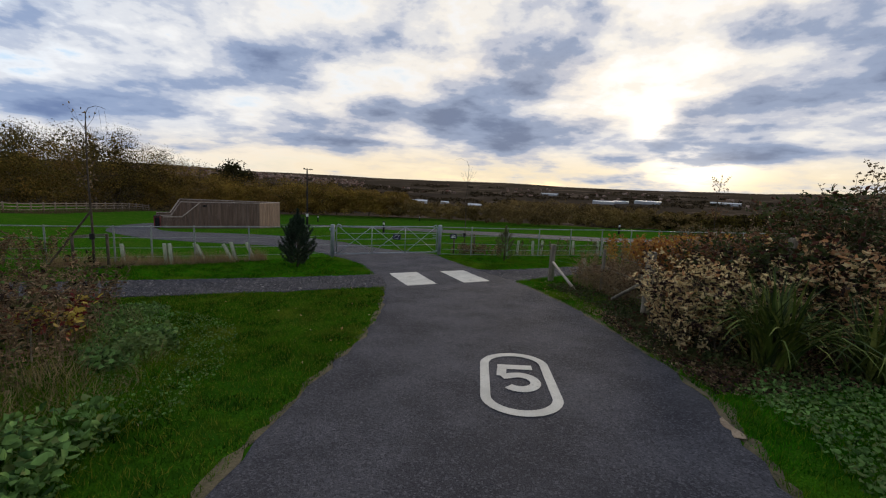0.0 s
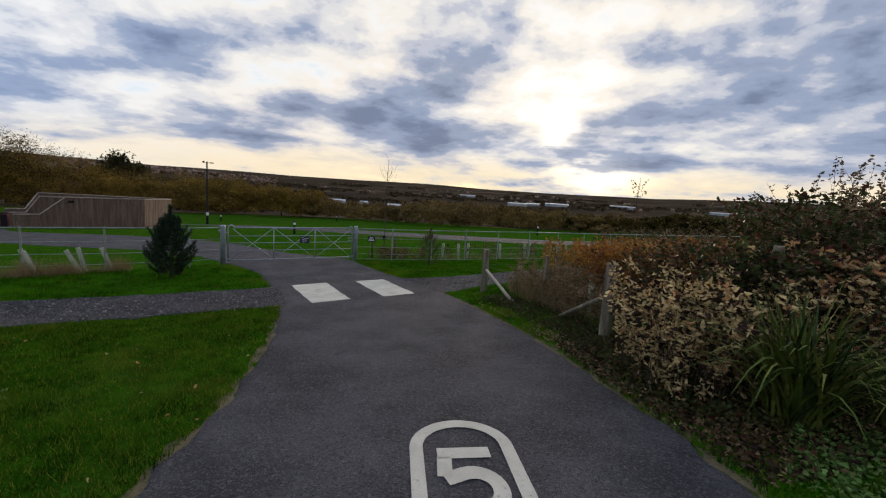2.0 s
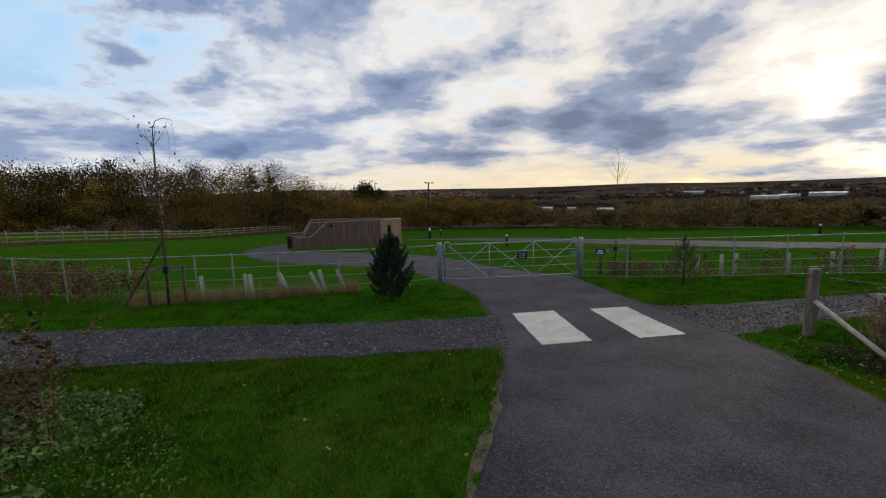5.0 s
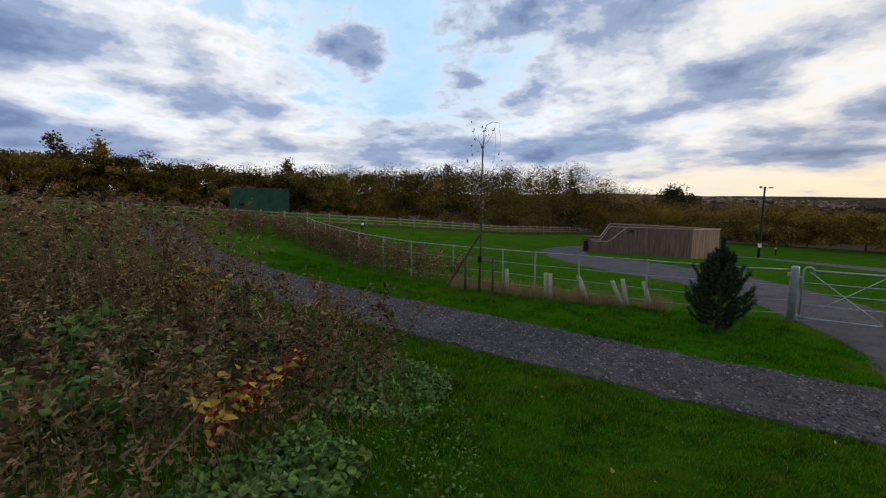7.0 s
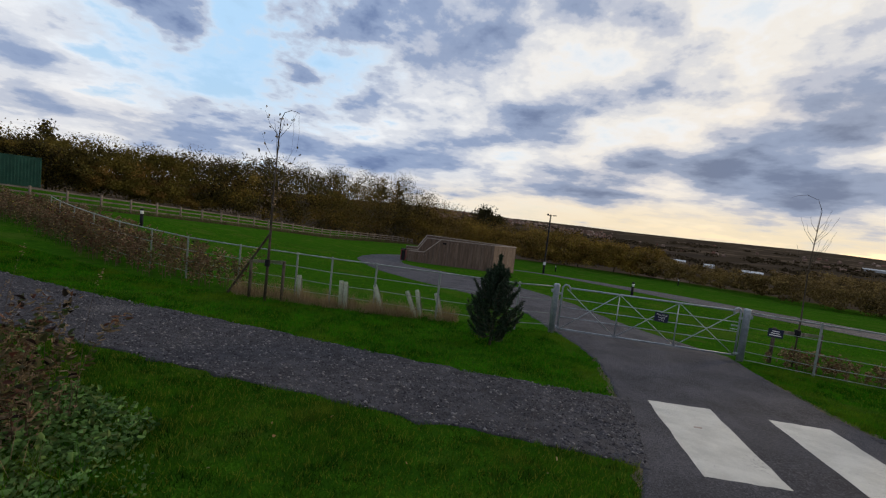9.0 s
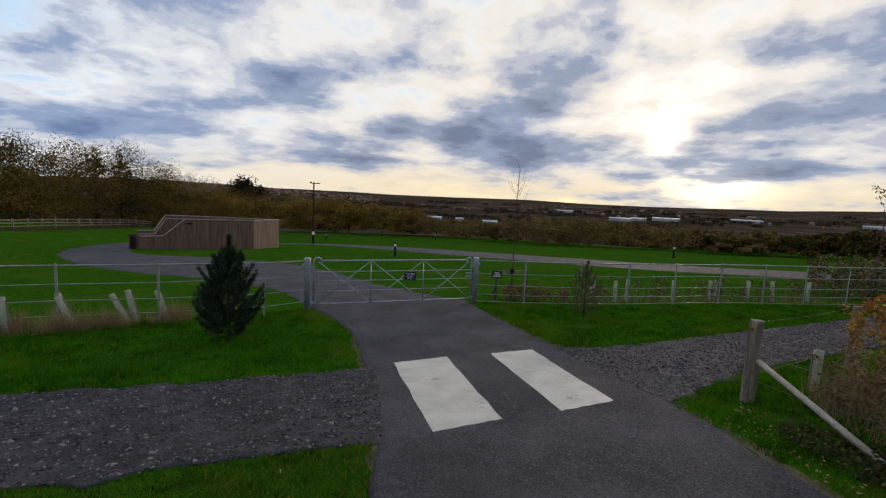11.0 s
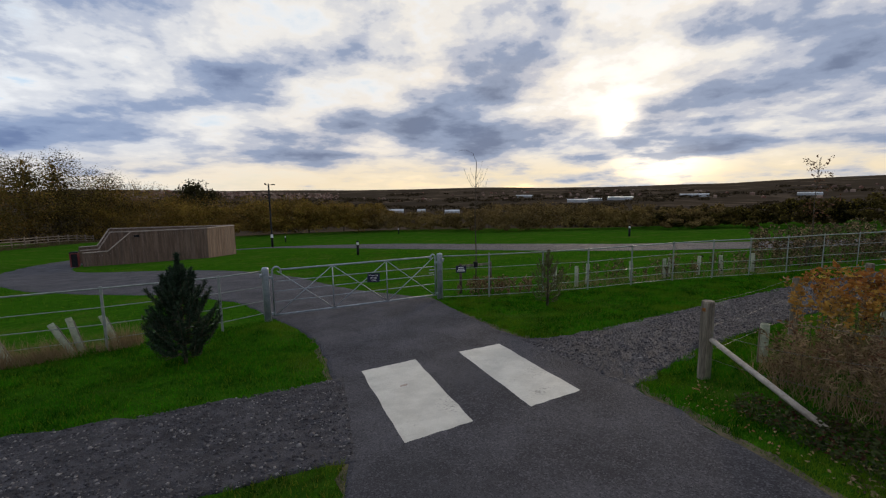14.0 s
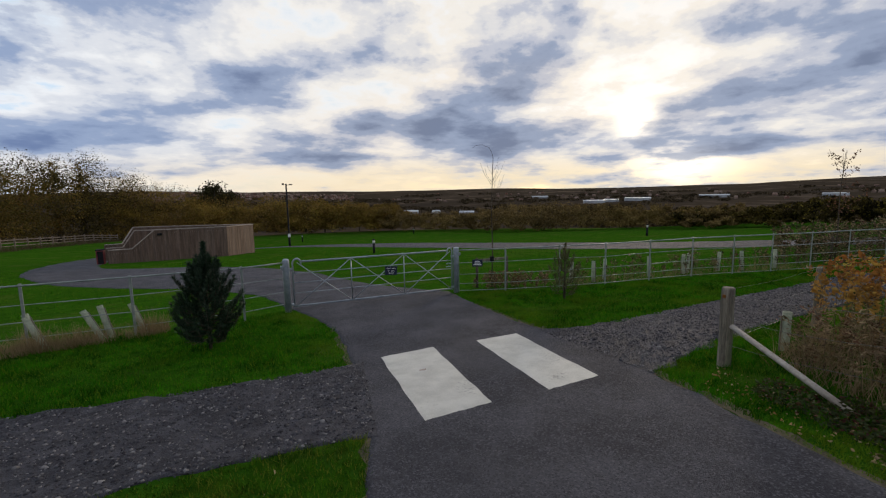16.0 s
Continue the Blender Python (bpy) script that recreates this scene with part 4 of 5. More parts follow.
def sapling(x, y, h, hook, leaf, label, stakes, brace=None, leafy=60, seed=0, tied=0.9, spread=0.28, stout=1.0):
    """A bare staked young tree with a hooked leader."""
    z = float(land(x, y))
    r = np.random.default_rng(seed)
    ob = thing("staked_sapling", (x, y, z), label, "young tree", "staked saplings")
    top = [(0, 0, -0.1), (0.02, 0, h * 0.3), (0.0, 0.02, h * 0.6), (0.03, 0, h * 0.85), (0.05, 0, h * 0.96)]
    top += [(0.05 + hook * (1 - math.cos(u * 2.0)) * 0.75, 0, h * 0.96 + abs(hook) * (0.55 * math.sin(u * 2.3) - 0.05 * u)) for u in (0.35, 0.65, 0.85, 1.0)]
    part("trunk", Shape().tube(top, [r0 * stout for r0 in (0.036, 0.030, 0.022, 0.014, 0.010, 0.008, 0.006, 0.005, 0.003)], 7), BARK, ob, smooth=True)
    limbs, tips = Shape(), []
    for k in range(16):
        zb, a = h * r.uniform(0.45, 0.93), r.uniform(0, 6.28)
        ln = h * r.uniform(0.10, 0.24) * (1.25 - 0.5 * zb / h)
        d = np.array((math.cos(a) * spread * 2.2, math.sin(a) * spread * 2.2, 1.0))
        d /= np.linalg.norm(d)
        p0 = np.array((0.01, 0, zb))
        p1, p2 = p0 + d * ln * 0.5 + (d[0] * 0.1, d[1] * 0.1, 0), p0 + d * ln
        limbs.tube([p0, p1, p2], [0.008 * stout, 0.005 * stout, 0.002], 4, cap=False)
        tips += [(p1, p2), (p1, p2 + r.normal(0, 0.06, 3))]
    for s in (0.7, 1.0) if hook > 0 else ():
        limbs.tube([(0.05 + hook * s, 0, h * 0.985), (0.06 + hook * s * 1.05, 0.02, h * 0.9), (0.04 + hook * s, 0.03, h * 0.80)], [0.004, 0.003, 0.002], 4, cap=False)
    part("branching", limbs, BARK, ob)
    if leafy:
        i = r.integers(0, len(tips), leafy)
        a, b = np.array([tips[j][0] for j in i]), np.array([tips[j][1] for j in i])
        at = a + (b - a) * r.uniform(0, 1, (leafy, 1)) + r.normal(0, 0.05, (leafy, 3))
        low = r.uniform(0, 1, leafy) < 0.35
        at[low] = np.stack([r.normal(0, 0.13, low.sum()), r.normal(0, 0.13, low.sum()), h * r.uniform(0.45, 0.62, low.sum())], 1)
        part("leaves", quick_mesh("leaves", *leaves(at, r.normal(0, 1, (leafy, 3)) - (0, 0, 0.4), 0.075, 0.04)), leaf, ob)
    for sx, sy in stakes:
        zz = float(land(x + sx, y + sy)) - z
        part("stake", Shape().tube([(sx, sy, zz - 0.2), (sx, sy, zz + tied + 0.06)], 0.038, 10), BARK, ob, smooth=True)
    if len(stakes) > 1:
        a, b = stakes[0], stakes[1]
        part("crossbar", Shape().beam((a[0], a[1], tied - 0.02), (b[0], b[1], tied + 0.02), 0.03, 0.07, 0.004), POSTWOOD, ob)
        part("tie", Shape().tube([(0, 0, tied - 0.07), (0, 0, tied + 0.09)], 0.062, 10), PLASTIC, ob, "black rubber tie")
    if brace:
        part("brace", Shape().tube([(brace[0], brace[1], -0.05), (0.02, 0.02, 1.62)], 0.028, 8), BARK, ob)


sapling(-6.68, -1.55, 4.35, 0.42, BROWNLEAF, "bare staked sapling with hooked leader tied to stakes", [(-0.5, 0.15), (0.25, 0.3)], (-1.2, 0.3), 70, 3)
sapling(5.45, 0.25, 3.75, -0.62, BROWNLEAF, "bare drooping sapling tied between stakes behind steel fence", [(-0.42, 0.1), (0.42, -0.1)], None, 0, 5, 0.78, 0.24, 0.55)
sapling(16.9, -2.4, 3.7, 0.08, RUSTLEAF, "reddish young tree beside steel fence", [(0.2, 0.2)], None, 160, 9, 0.8, 0.4, 0.6)


def guard(x, y, lean, a, h=0.6, r=0.05, group="tree guards"):
    z = float(land(x, y))
    g = thing("tree_guard", (x, y, z), "pale green plastic tree guard tube in long grass", "tree guard", group)
    g.rotation_euler = (lean * math.cos(a), lean * math.sin(a), a)
    s, n = Shape(), 14
    for rr, zz in ((r, -0.05), (r, h), (r - 0.004, h), (r - 0.004, 0.02)):
        s.v += [(rr * math.cos(2 * math.pi * k / n), rr * math.sin(2 * math.pi * k / n), zz) for k in range(n)]
    s.f = [(i * n + k, i * n + (k + 1) % n, (i + 1) * n + (k + 1) % n, (i + 1) * n + k) for i in range(3) for k in range(n)]
    part("tube", s, TUBE, g, smooth=True)
    part("cane", Shape().tube([(r + 0.012, 0, -0.05), (r + 0.012, 0, h * 0.9)], 0.010, 6), POSTWOOD, g)
    return g


for gx, gy, gl, ga in ((-2.66, -0.42, 0.34, 1.7), (-3.2, -0.45, 0.22, 0.4), (-3.28, -0.62, 0.45, 2.0), (-4.05, -0.8, 0.40, 1.8), (-4.2, -0.55, 0.30, 2.2), (-4.94, -0.95, 0.06, 0), (-5.1, -0.85, 0.05, 1), (-6.15, -0.9, 0.08, 2)):
    guard(gx, gy, gl, ga, 0.64).rotation_euler = (-gl * 0.25, -gl, 0)
for gx, gy, gl in ((8.2, -0.75, 0.04), (8.75, -0.6, 0.16), (10.15, -0.95, 0.03), (11.3, -1.2, 0.04), (11.6, -1.1, 0.05), (12.6, -1.4, 0.03), (13.3, -1.7, 0.1), (14.4, -2.0, 0.04), (7.6, -0.5, 0.08)):
    guard(gx, gy, gl, gx * 3)
for gx, gy, gl in ((5.55, -7.05, 0.05), (7.3, -7.6, 0.03), (6.3, -8.2, 0.06), (5.6, -9.0, 0.05), (6.1, -9.9, 0.1), (4.9, -9.6, 0.04), (7.1, -9.2, 0.05)):
    guard(gx, gy, gl, gx * 5, 0.50, 0.05)


# ---------------------------------------------------------------- wire fence beside the lane
def wood_post(x, y, h, r, label="round weathered timber fence post with green lichen", name="fence_post"):
    z = float(land(x, y))
    p = thing(name, (x, y, z), label, "post", "timber fence posts")
    s = Shape().tube([(0, 0, -0.2), (0.004, 0, h * 0.4), (0, 0.004, h * 0.8), (0, 0, h - 0.02), (0, 0, h)], [r * 1.04, r, r * 0.98, r * 0.97, r * 0.86], 14)
    part("shaft", s, POSTWOOD, p, smooth=False)
    return p


wp1 = wood_post(4.64, -6.88, 0.98, 0.075)
part("staple", Shape().box((-0.076, 0.0, 0.88), (0.02, 0.035, 0.04), bevel=0.004), BEECH, wp1, "orange plastic insulator")
wood_post(7.5, -6.45, 0.95, 0.06)
wood_post(9.75, -6.5, 0.98, 0.065)
wood_post(12.3, -6.6, 0.98, 0.065)
wood_post(4.64, -8.72, 0.98, 0.038, "slim weathered timber stake in wire fence")
wood_post(3.68, -10.82, 1.12, 0.08, "stout round timber strainer post with pale sawn top")
wood_post(4.52, -12.4, 1.42, 0.06)


def strut(a, ah, b, bh, label, mat=PALEWOOD):
    za, zb = float(land(*a)) + ah, float(land(*b)) + bh
    s = single("strut", Shape().tube([(0, 0, 0), (b[0] - a[0], b[1] - a[1], zb - za)], [0.030, 0.034], 9), mat, label, "fence strut", "fence struts", smooth=True)
    s.location = (a[0], a[1], za)


strut((4.60, -6.97), 0.52, (4.28, -8.28), 0.03, "bleached half-round strut leaning against fence post")
strut((3.70, -10.72), 0.60, (3.98, -9.75), 0.10, "weathered dark round strut leaning against strainer post", POSTWOOD)


def wire(points, heights, label):
    for h in heights:
        pts = []
        for (ax, ay), (bx, by) in zip(points, points[1:]):
            for u in np.linspace(0, 1, 6)[: 5 if (bx, by) != points[-1] else 6]:
                x, y = ax + (bx - ax) * u, ay + (by - ay) * u
                za, zb = float(land(ax, ay)), float(land(bx, by))
                pts.append((x, y, za + (zb - za) * u + h - 0.05 * u * (1 - u) * 4 * rng.uniform(0.3, 1)))
        single("fence_wire", Shape().tube(pts, 0.0022, 4), WIRE, label, "wire", "fence wires")


wire([(4.64, -6.8), (7.5, -6.38), (9.75, -6.43), (12.3, -6.53)], (0.30, 0.62, 0.93), "thin slack steel wire strung between timber posts")
wire([(4.60, -6.95), (4.62, -8.70), (3.70, -10.76)], (0.28, 0.6, 0.9), "thin slack steel wire strung between timber posts")

# ---------------------------------------------------------------- thicket on the lane's far side
FRONT = [(2.28, -12.45), (2.55, -11.9), (3.0, -11.5), (3.7, -11.35), (4.6, -11.4), (4.8, -12.2), (4.2, -13.1), (3.4, -12.95), (2.6, -12.85)]
# the WINE leaves put the shade of the shrubs' gaps into leaf colour
shrub("leafy_shrub", scatter(FRONT, 360), 0.35, 1.36, 0.6, 0.12, [(PALELEAF, 46, 0.064, 0.028, "leaves"), (TANLEAF, 9, 0.064, 0.028, "turning_leaves"), (WINE, 18, 0.075, 0.04, "shade_leaves")],
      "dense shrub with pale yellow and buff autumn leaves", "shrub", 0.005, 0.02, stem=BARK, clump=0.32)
BACK = [(3.7, -13.2), (4.4, -12.4), (5.8, -12.0), (6.6, -13.6), (6.2, -15.2), (4.4, -15.0), (3.6, -14.2)]
shrub("leafy_shrub", scatter(BACK, 200), 1.0, 1.65, 0.5, 0.1, [(TANLEAF, 36, 0.076, 0.034, "leaves"), (PALELEAF, 16, 0.072, 0.030, "pale_leaves"), (WINE, 12, 0.075, 0.042, "shade_leaves")],
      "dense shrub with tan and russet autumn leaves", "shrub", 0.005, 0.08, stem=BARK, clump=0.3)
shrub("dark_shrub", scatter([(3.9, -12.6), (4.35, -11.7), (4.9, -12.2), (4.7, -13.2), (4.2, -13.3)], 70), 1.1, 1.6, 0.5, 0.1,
      [(DARKLEAF, 40, 0.075, 0.045, "leaves"), (WINE, 14, 0.07, 0.04, "shade_leaves")], "dark green shrub between pale autumn shrubs", "shrub", 0.006, 0.15, stem=BARK)
shrub("bramble_thicket", scatter([(4.2, -11.0), (5.0, -9.9), (7.5, -9.6), (10.5, -10.3), (10.5, -11.4), (6.5, -11.6), (5, -11.6)], 210), 0.9, 1.6, 0.6, 0.15,
      [(RUSTLEAF, 16, 0.065, 0.034, "leaves"), (BROWNLEAF, 14, 0.06, 0.03, "withered_leaves"), (DARKLEAF, 12, 0.07, 0.045, "green_leaves")],
      "rusty bramble thicket with withered leaves", "thicket", 0.006, 0.1)
shrub("bramble_thicket", scatter([(4.9, -11.6), (6.5, -11.4), (10.5, -11.2), (11, -14), (6.5, -13.6), (5, -12.6)], 300), 1.5, 2.45, 0.6, 0.15,
      [(DARKLEAF, 34, 0.075, 0.048, "leaves"), (BROWNLEAF, 8, 0.06, 0.03, "withered_leaves"), (RUSTLEAF, 8, 0.06, 0.03, "rust_leaves")],
      "tall dark tangled bramble thicket", "thicket", 0.006, 0.1)
shrub("tall_twigs", scatter([(5.2, -12.6), (7.5, -11.4), (8.5, -13.2), (6.0, -14.4)], 80), 1.9, 2.75, 0.32, 0.05,
      [(BROWNLEAF, 26, 0.055, 0.032, "leaves")], "tall thin twigs with few dark leaves above brambles", "twigs", 0.007, 0.45)
shrub("tall_twigs", scatter([(8.5, -9.0), (11.5, -8.4), (12, -10.5), (9, -11)], 26), 1.5, 2.3, 0.3, 0.05,
      [(BROWNLEAF, 14, 0.055, 0.032, "leaves")], "thin bare twigs standing above orange hedge", "twigs", 0.007, 0.5)
HEDGE = [(5.9, -7.35), (6.4, -6.95), (7.4, -6.75), (9.5, -6.75), (13, -7.0), (13, -9.2), (9.0, -9.4), (6.6, -9.2), (5.7, -8.4)]
shrub("beech_hedge", scatter(HEDGE, 430), 0.75, 1.25, 0.35, 0.05, [(BEECH, 26, 0.068, 0.042, "leaves"), (YELLOWLEAF, 1.2, 0.06, 0.04, "yellow_leaves"), (BROWNLEAF, 8, 0.05, 0.03, "withered_leaves")],
      "young beech hedging with orange autumn leaves", "hedge", 0.005, 0.3)
shrub("beech_hedge", scatter([(4.9, -9.6), (5.6, -8.8), (6.6, -9.4), (7.0, -10.4), (5.6, -10.8), (4.6, -10.6)], 130), 0.8, 1.25, 0.35, 0.05,
      [(BEECH, 26, 0.065, 0.042, "leaves"), (RUSTLEAF, 10, 0.05, 0.03, "withered_leaves")], "young beech hedging with rusty orange leaves", "hedge", 0.005, 0.3)

shrub("withered_weeds", scatter([(3.85, -10.5), (4.3, -9.2), (4.75, -8.0), (5.0, -7.3), (6.3, -7.6), (6.0, -10), (4.6, -11)], 260), 0.35, 0.85, 0.5, 0.1,
      [(BROWNLEAF, 24, 0.06, 0.015, "leaves"), (STRAW, 14, 0.08, 0.008, "pale_leaves"), (RUSTLEAF, 6, 0.05, 0.02, "rust_leaves")], "brown withered weeds under wire fence", "weeds", 0.003, 0.1)


def sword_plant(x, y, n, length, label):
    z = float(land(x, y))
    ob = thing("sword_leaf_plant", (x, y, z), label, "plant")
    for k in range(n):
        a, ln = rng.uniform(0, 6.28), length * rng.uniform(0.65, 1.1)
        out, bend, w = np.array((math.cos(a), math.sin(a), 0)), rng.uniform(0.2, 1.15), rng.uniform(0.012, 0.022)
        side = np.array((-math.sin(a), math.cos(a), 0))
        b0 = np.array((*rng.normal(0, 0.10, 2), -0.03))
        s = Shape()
        for u in np.linspace(0, 1, 8):
            p = b0 + out * ln * 0.75 * bend * u**1.4 + np.array((0, 0, ln * (u - 0.62 * bend * u**3.0)))
            ww = w * (1 - u**2.5) + 0.001
            s.v += [tuple(p - side * ww), tuple(p + np.array((0, 0, -ww * 0.5))), tuple(p + side * ww)]
        for i in range(7):
            s.f += [(3 * i, 3 * i + 1, 3 * i + 4, 3 * i + 3), (3 * i + 1, 3 * i + 2, 3 * i + 5, 3 * i + 4)]
        part("leaf", s, SWORDS[k % 3], ob)


SWORDS = [SWORD, material("sword_leaf_dark", (0.008, 0.020, 0.004), (0.055, 0.085, 0.016), 2.0, 0.55, 0.0, 20.0, gloss=0.15),
          material("sword_leaf_yellowing", (0.045, 0.060, 0.010), (0.200, 0.220, 0.050), 2.0, 0.55, 0.0, 20.0, gloss=0.15)]
sword_plant(2.90, -13.25, 190, 1.42, "clump of long arching green sword-shaped leaves")
sword_plant(3.6, -13.9, 110, 1.2, "clump of long arching green sword-shaped leaves")


def carpet(name, outline, n, mat, length, width, height, label, category):
    """Low ground cover: leaves lying at all angles near the ground, one object."""
    p = scatter(outline, n)
    lump = np.array([0.5 + 0.5 * noise.noise(Vector((x * 1.7, y * 1.7, 0.3))) for x, y in p])
    at = np.concatenate([p, (land(p[:, 0], p[:, 1]) + rng.uniform(0.01, 1, n) * height * (0.3 + lump))[:, None]], 1)
    way = rng.normal(0, 1, (n, 3)) * (1, 1, 0.35)
    size = rng.uniform(0.6, 1.3, n)
    single(name, quick_mesh(name, *leaves(at, way, length * size, width * size)), mat, label, category, kind="stuff")


carpet("nettle_patch", [(1.55, -14.3), (1.9, -13.55), (2.7, -13.3), (3.6, -14.2), (4.0, -15.6), (2.6, -16.6), (1.2, -15.8), (1.0, -15.0)], 6500, GREENLEAF, 0.042, 0.028, 0.12, "low green nettles and weeds beside the lane", "weeds")
carpet("verge_weeds", [(2.2, -12.6), (2.75, -11.5), (3.3, -10.4), (3.6, -9.2), (4.0, -7.6), (4.5, -7.4), (4.6, -9.6), (3.9, -10.7), (3.2, -12.2), (2.6, -13.4)], 8500, DARKLEAF, 0.042, 0.026, 0.10, "low dark weeds at the lane's edge", "weeds")
carpet("leaf_litter", [(1.9, -13.3), (2.3, -11.9), (2.9, -10.4), (3.35, -8.9), (3.7, -8.6), (3.5, -9.8), (3.3, -10.8), (2.9, -12.2), (2.3, -13.5)], 1300, BROWNLEAF, 0.04, 0.026, 0.025, "fallen brown leaves strewn along the lane", "fallen leaves")

carpet("leaf_litter", [(2.4, -11.9), (3.3, -9.3), (3.75, -7.2), (4.5, -6.9), (4.6, -8.4), (4.3, -9.8), (3.5, -11.0)], 700, TANLEAF, 0.032, 0.020, 0.04, "fallen tan leaves scattered in verge grass", "fallen leaves")
carpet("leaf_litter", [(-1.0, -10.6), (-0.2, -8.0), (-0.6, -6.6), (-4, -6.6), (-4.4, -12), (-2.9, -12.6)], 30, TANLEAF, 0.04, 0.025, 0.05, "few fallen leaves on mown grass", "fallen leaves")

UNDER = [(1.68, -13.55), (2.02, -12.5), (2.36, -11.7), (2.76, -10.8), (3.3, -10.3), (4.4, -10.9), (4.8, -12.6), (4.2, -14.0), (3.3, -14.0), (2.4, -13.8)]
# near-black litter: shade under the shrubs put into its colour
carpet("leaf_litter", UNDER, 5200, WINE, 0.05, 0.026, 0.05, "matted fallen leaves beneath shrubs, coloured near black as shade", "fallen leaves")
carpet("leaf_litter", UNDER, 3800, BROWNLEAF, 0.045, 0.026, 0.05, "brown fallen leaves beneath shrubs", "fallen leaves")
carpet("verge_weeds", UNDER, 4500, DARKLEAF, 0.04, 0.025, 0.16, "low dark weeds beneath shrubs", "weeds")

# ---------------------------------------------------------------- thicket on the lawn's side
LEFT = [(-4.45, -7.75), (-4.3, -9.6), (-4.2, -11.0), (-4.6, -13.2), (-8.5, -13.6), (-10, -9.5), (-9.0, -7.3), (-6.3, -7.0)]
GREEN_SPOTS = [[(-6.4, -9.3), (-7.2, -8.9), (-7.8, -9.7), (-6.9, -10.2)], [(-5.3, -10.3), (-5.9, -9.9), (-6.5, -10.6), (-6.0, -11.3), (-5.4, -11.1)]]


def clear_of(p, outlines):
    for o in outlines:
        p = p[~inside(p, o)]
    return p


shrub("withered_weeds", clear_of(scatter(LEFT, 820), GREEN_SPOTS), 0.45, 1.12, 0.45, 0.06, [(BROWNLEAF, 46, 0.055, 0.018, "leaves"), (RUSTLEAF, 8, 0.06, 0.02, "rust_leaves"), (WINE, 3, 0.07, 0.04, "dark_leaves"), (DARKLEAF, 6, 0.07, 0.04, "green_leaves"), (STRAW, 6, 0.07, 0.009, "pale_leaves"), (GREENLEAF, 1.5, 0.07, 0.045, "fresh_leaves")],
      "dense withered brown weeds and dead stems on verge", "weeds", 0.0035, 0.12, clump=0.22)
TALL = [(-7.2, -7.6), (-6.6, -9.0), (-7.4, -11.5), (-12, -12.5), (-16, -9.5), (-15, -6.6), (-11, -6.3)]
shrub("tall_withered_weeds", scatter(TALL, 640), 1.4, 2.25, 0.35, 0.06, [(RUSTLEAF, 22, 0.07, 0.019, "leaves"), (BROWNLEAF, 26, 0.07, 0.019, "brown_leaves"), (WINE, 5, 0.07, 0.04, "dark_leaves"), (STRAW, 8, 0.07, 0.010, "pale_leaves")],
      "tall rust-brown withered weeds and dead stems", "weeds", 0.006, 0.12, clump=0.26)
carpet("dead_leaf_mat", LEFT, 9000, BROWNLEAF, 0.06, 0.035, 0.16, "matted withered leaves under dead weeds", "fallen leaves")
carpet("dead_leaf_mat", TALL, 9000, RUSTLEAF, 0.08, 0.045, 0.35, "matted rust-brown leaves under tall weeds", "fallen leaves")
shrub("seedhead_weed", scatter(LEFT, 150), 0.8, 1.45, 0.3, 0.03, [(STRAW, 16, 0.022, 0.012, "seedheads")], "thin pale dead stems with seed heads", "weeds", 0.003, 0.7)
carpet("nettle_patch", [(-3.5, -9.5), (-3.25, -10.3), (-3.5, -11.0), (-4.0, -10.9), (-4.3, -10.2), (-4.2, -9.4)], 3000, GREENLEAF, 0.060, 0.040, 0.24, "green nettles and ground elder at lawn's edge", "weeds")
carpet("nettle_patch", [(-3.3, -12.2), (-3.5, -13.7), (-4.7, -13.6), (-4.6, -12.1)], 1700, GREENLEAF, 0.075, 0.05, 0.25, "broad green weeds at lawn's edge", "weeds")
carpet("nettle_patch", [(-3.6, -8.6), (-3.9, -7.6), (-5.2, -7.2), (-5.6, -8.2), (-4.5, -9.2)], 3000, GREENLEAF, 0.052, 0.032, 0.15, "low green weeds spilling onto lawn", "weeds")
carpet("nettle_patch", GREEN_SPOTS[0], 1200, GREENLEAF, 0.10, 0.07, 0.80, "broad green bramble leaves among withered weeds", "weeds")
carpet("nettle_patch", GREEN_SPOTS[1], 1200, GREENLEAF, 0.085, 0.058, 0.60, "broad green bramble leaves among withered weeds", "weeds")
carpet("nettle_patch", [(-5.4, -8.5), (-6.3, -8.0), (-6.6, -8.8), (-5.8, -9.3)], 520, GREENLEAF, 0.06, 0.04, 0.5, "green bramble leaves among withered weeds", "weeds")
carpet("clover_patch", [(-3.5, -8.0), (-2.7, -9.3), (-2.6, -10.6), (-3.0, -12.2), (-3.7, -12.8), (-4.2, -10), (-4.2, -7.9)], 2200, GREENLEAF, 0.030, 0.022, 0.06, "low green clover and weeds creeping into lawn", "weeds")
shrub("yellow_shrub", scatter([(-4.3, -9.75), (-4.6, -9.4), (-5.0, -9.8), (-4.5, -10.2)], 18), 0.45, 0.72, 0.6, 0.1, [(YELLOWLEAF, 11, 0.085, 0.042, "leaves"), (CRIMSON, 7, 0.07, 0.035, "red_leaves")],
      "small shrub with yellow and dark red leaves", "shrub", 0.005, 0.3)
shrub("yellow_shrub", scatter([(-7.2, -8.0), (-8.2, -7.7), (-8.4, -8.7), (-7.4, -8.9)], 26), 0.8, 1.25, 0.5, 0.1, [(YELLOWLEAF, 12, 0.07, 0.04, "leaves"), (DARKLEAF, 12, 0.06, 0.035, "green_leaves")],
      "shrub with yellowing and green leaves among weeds", "shrub", 0.005, 0.3)
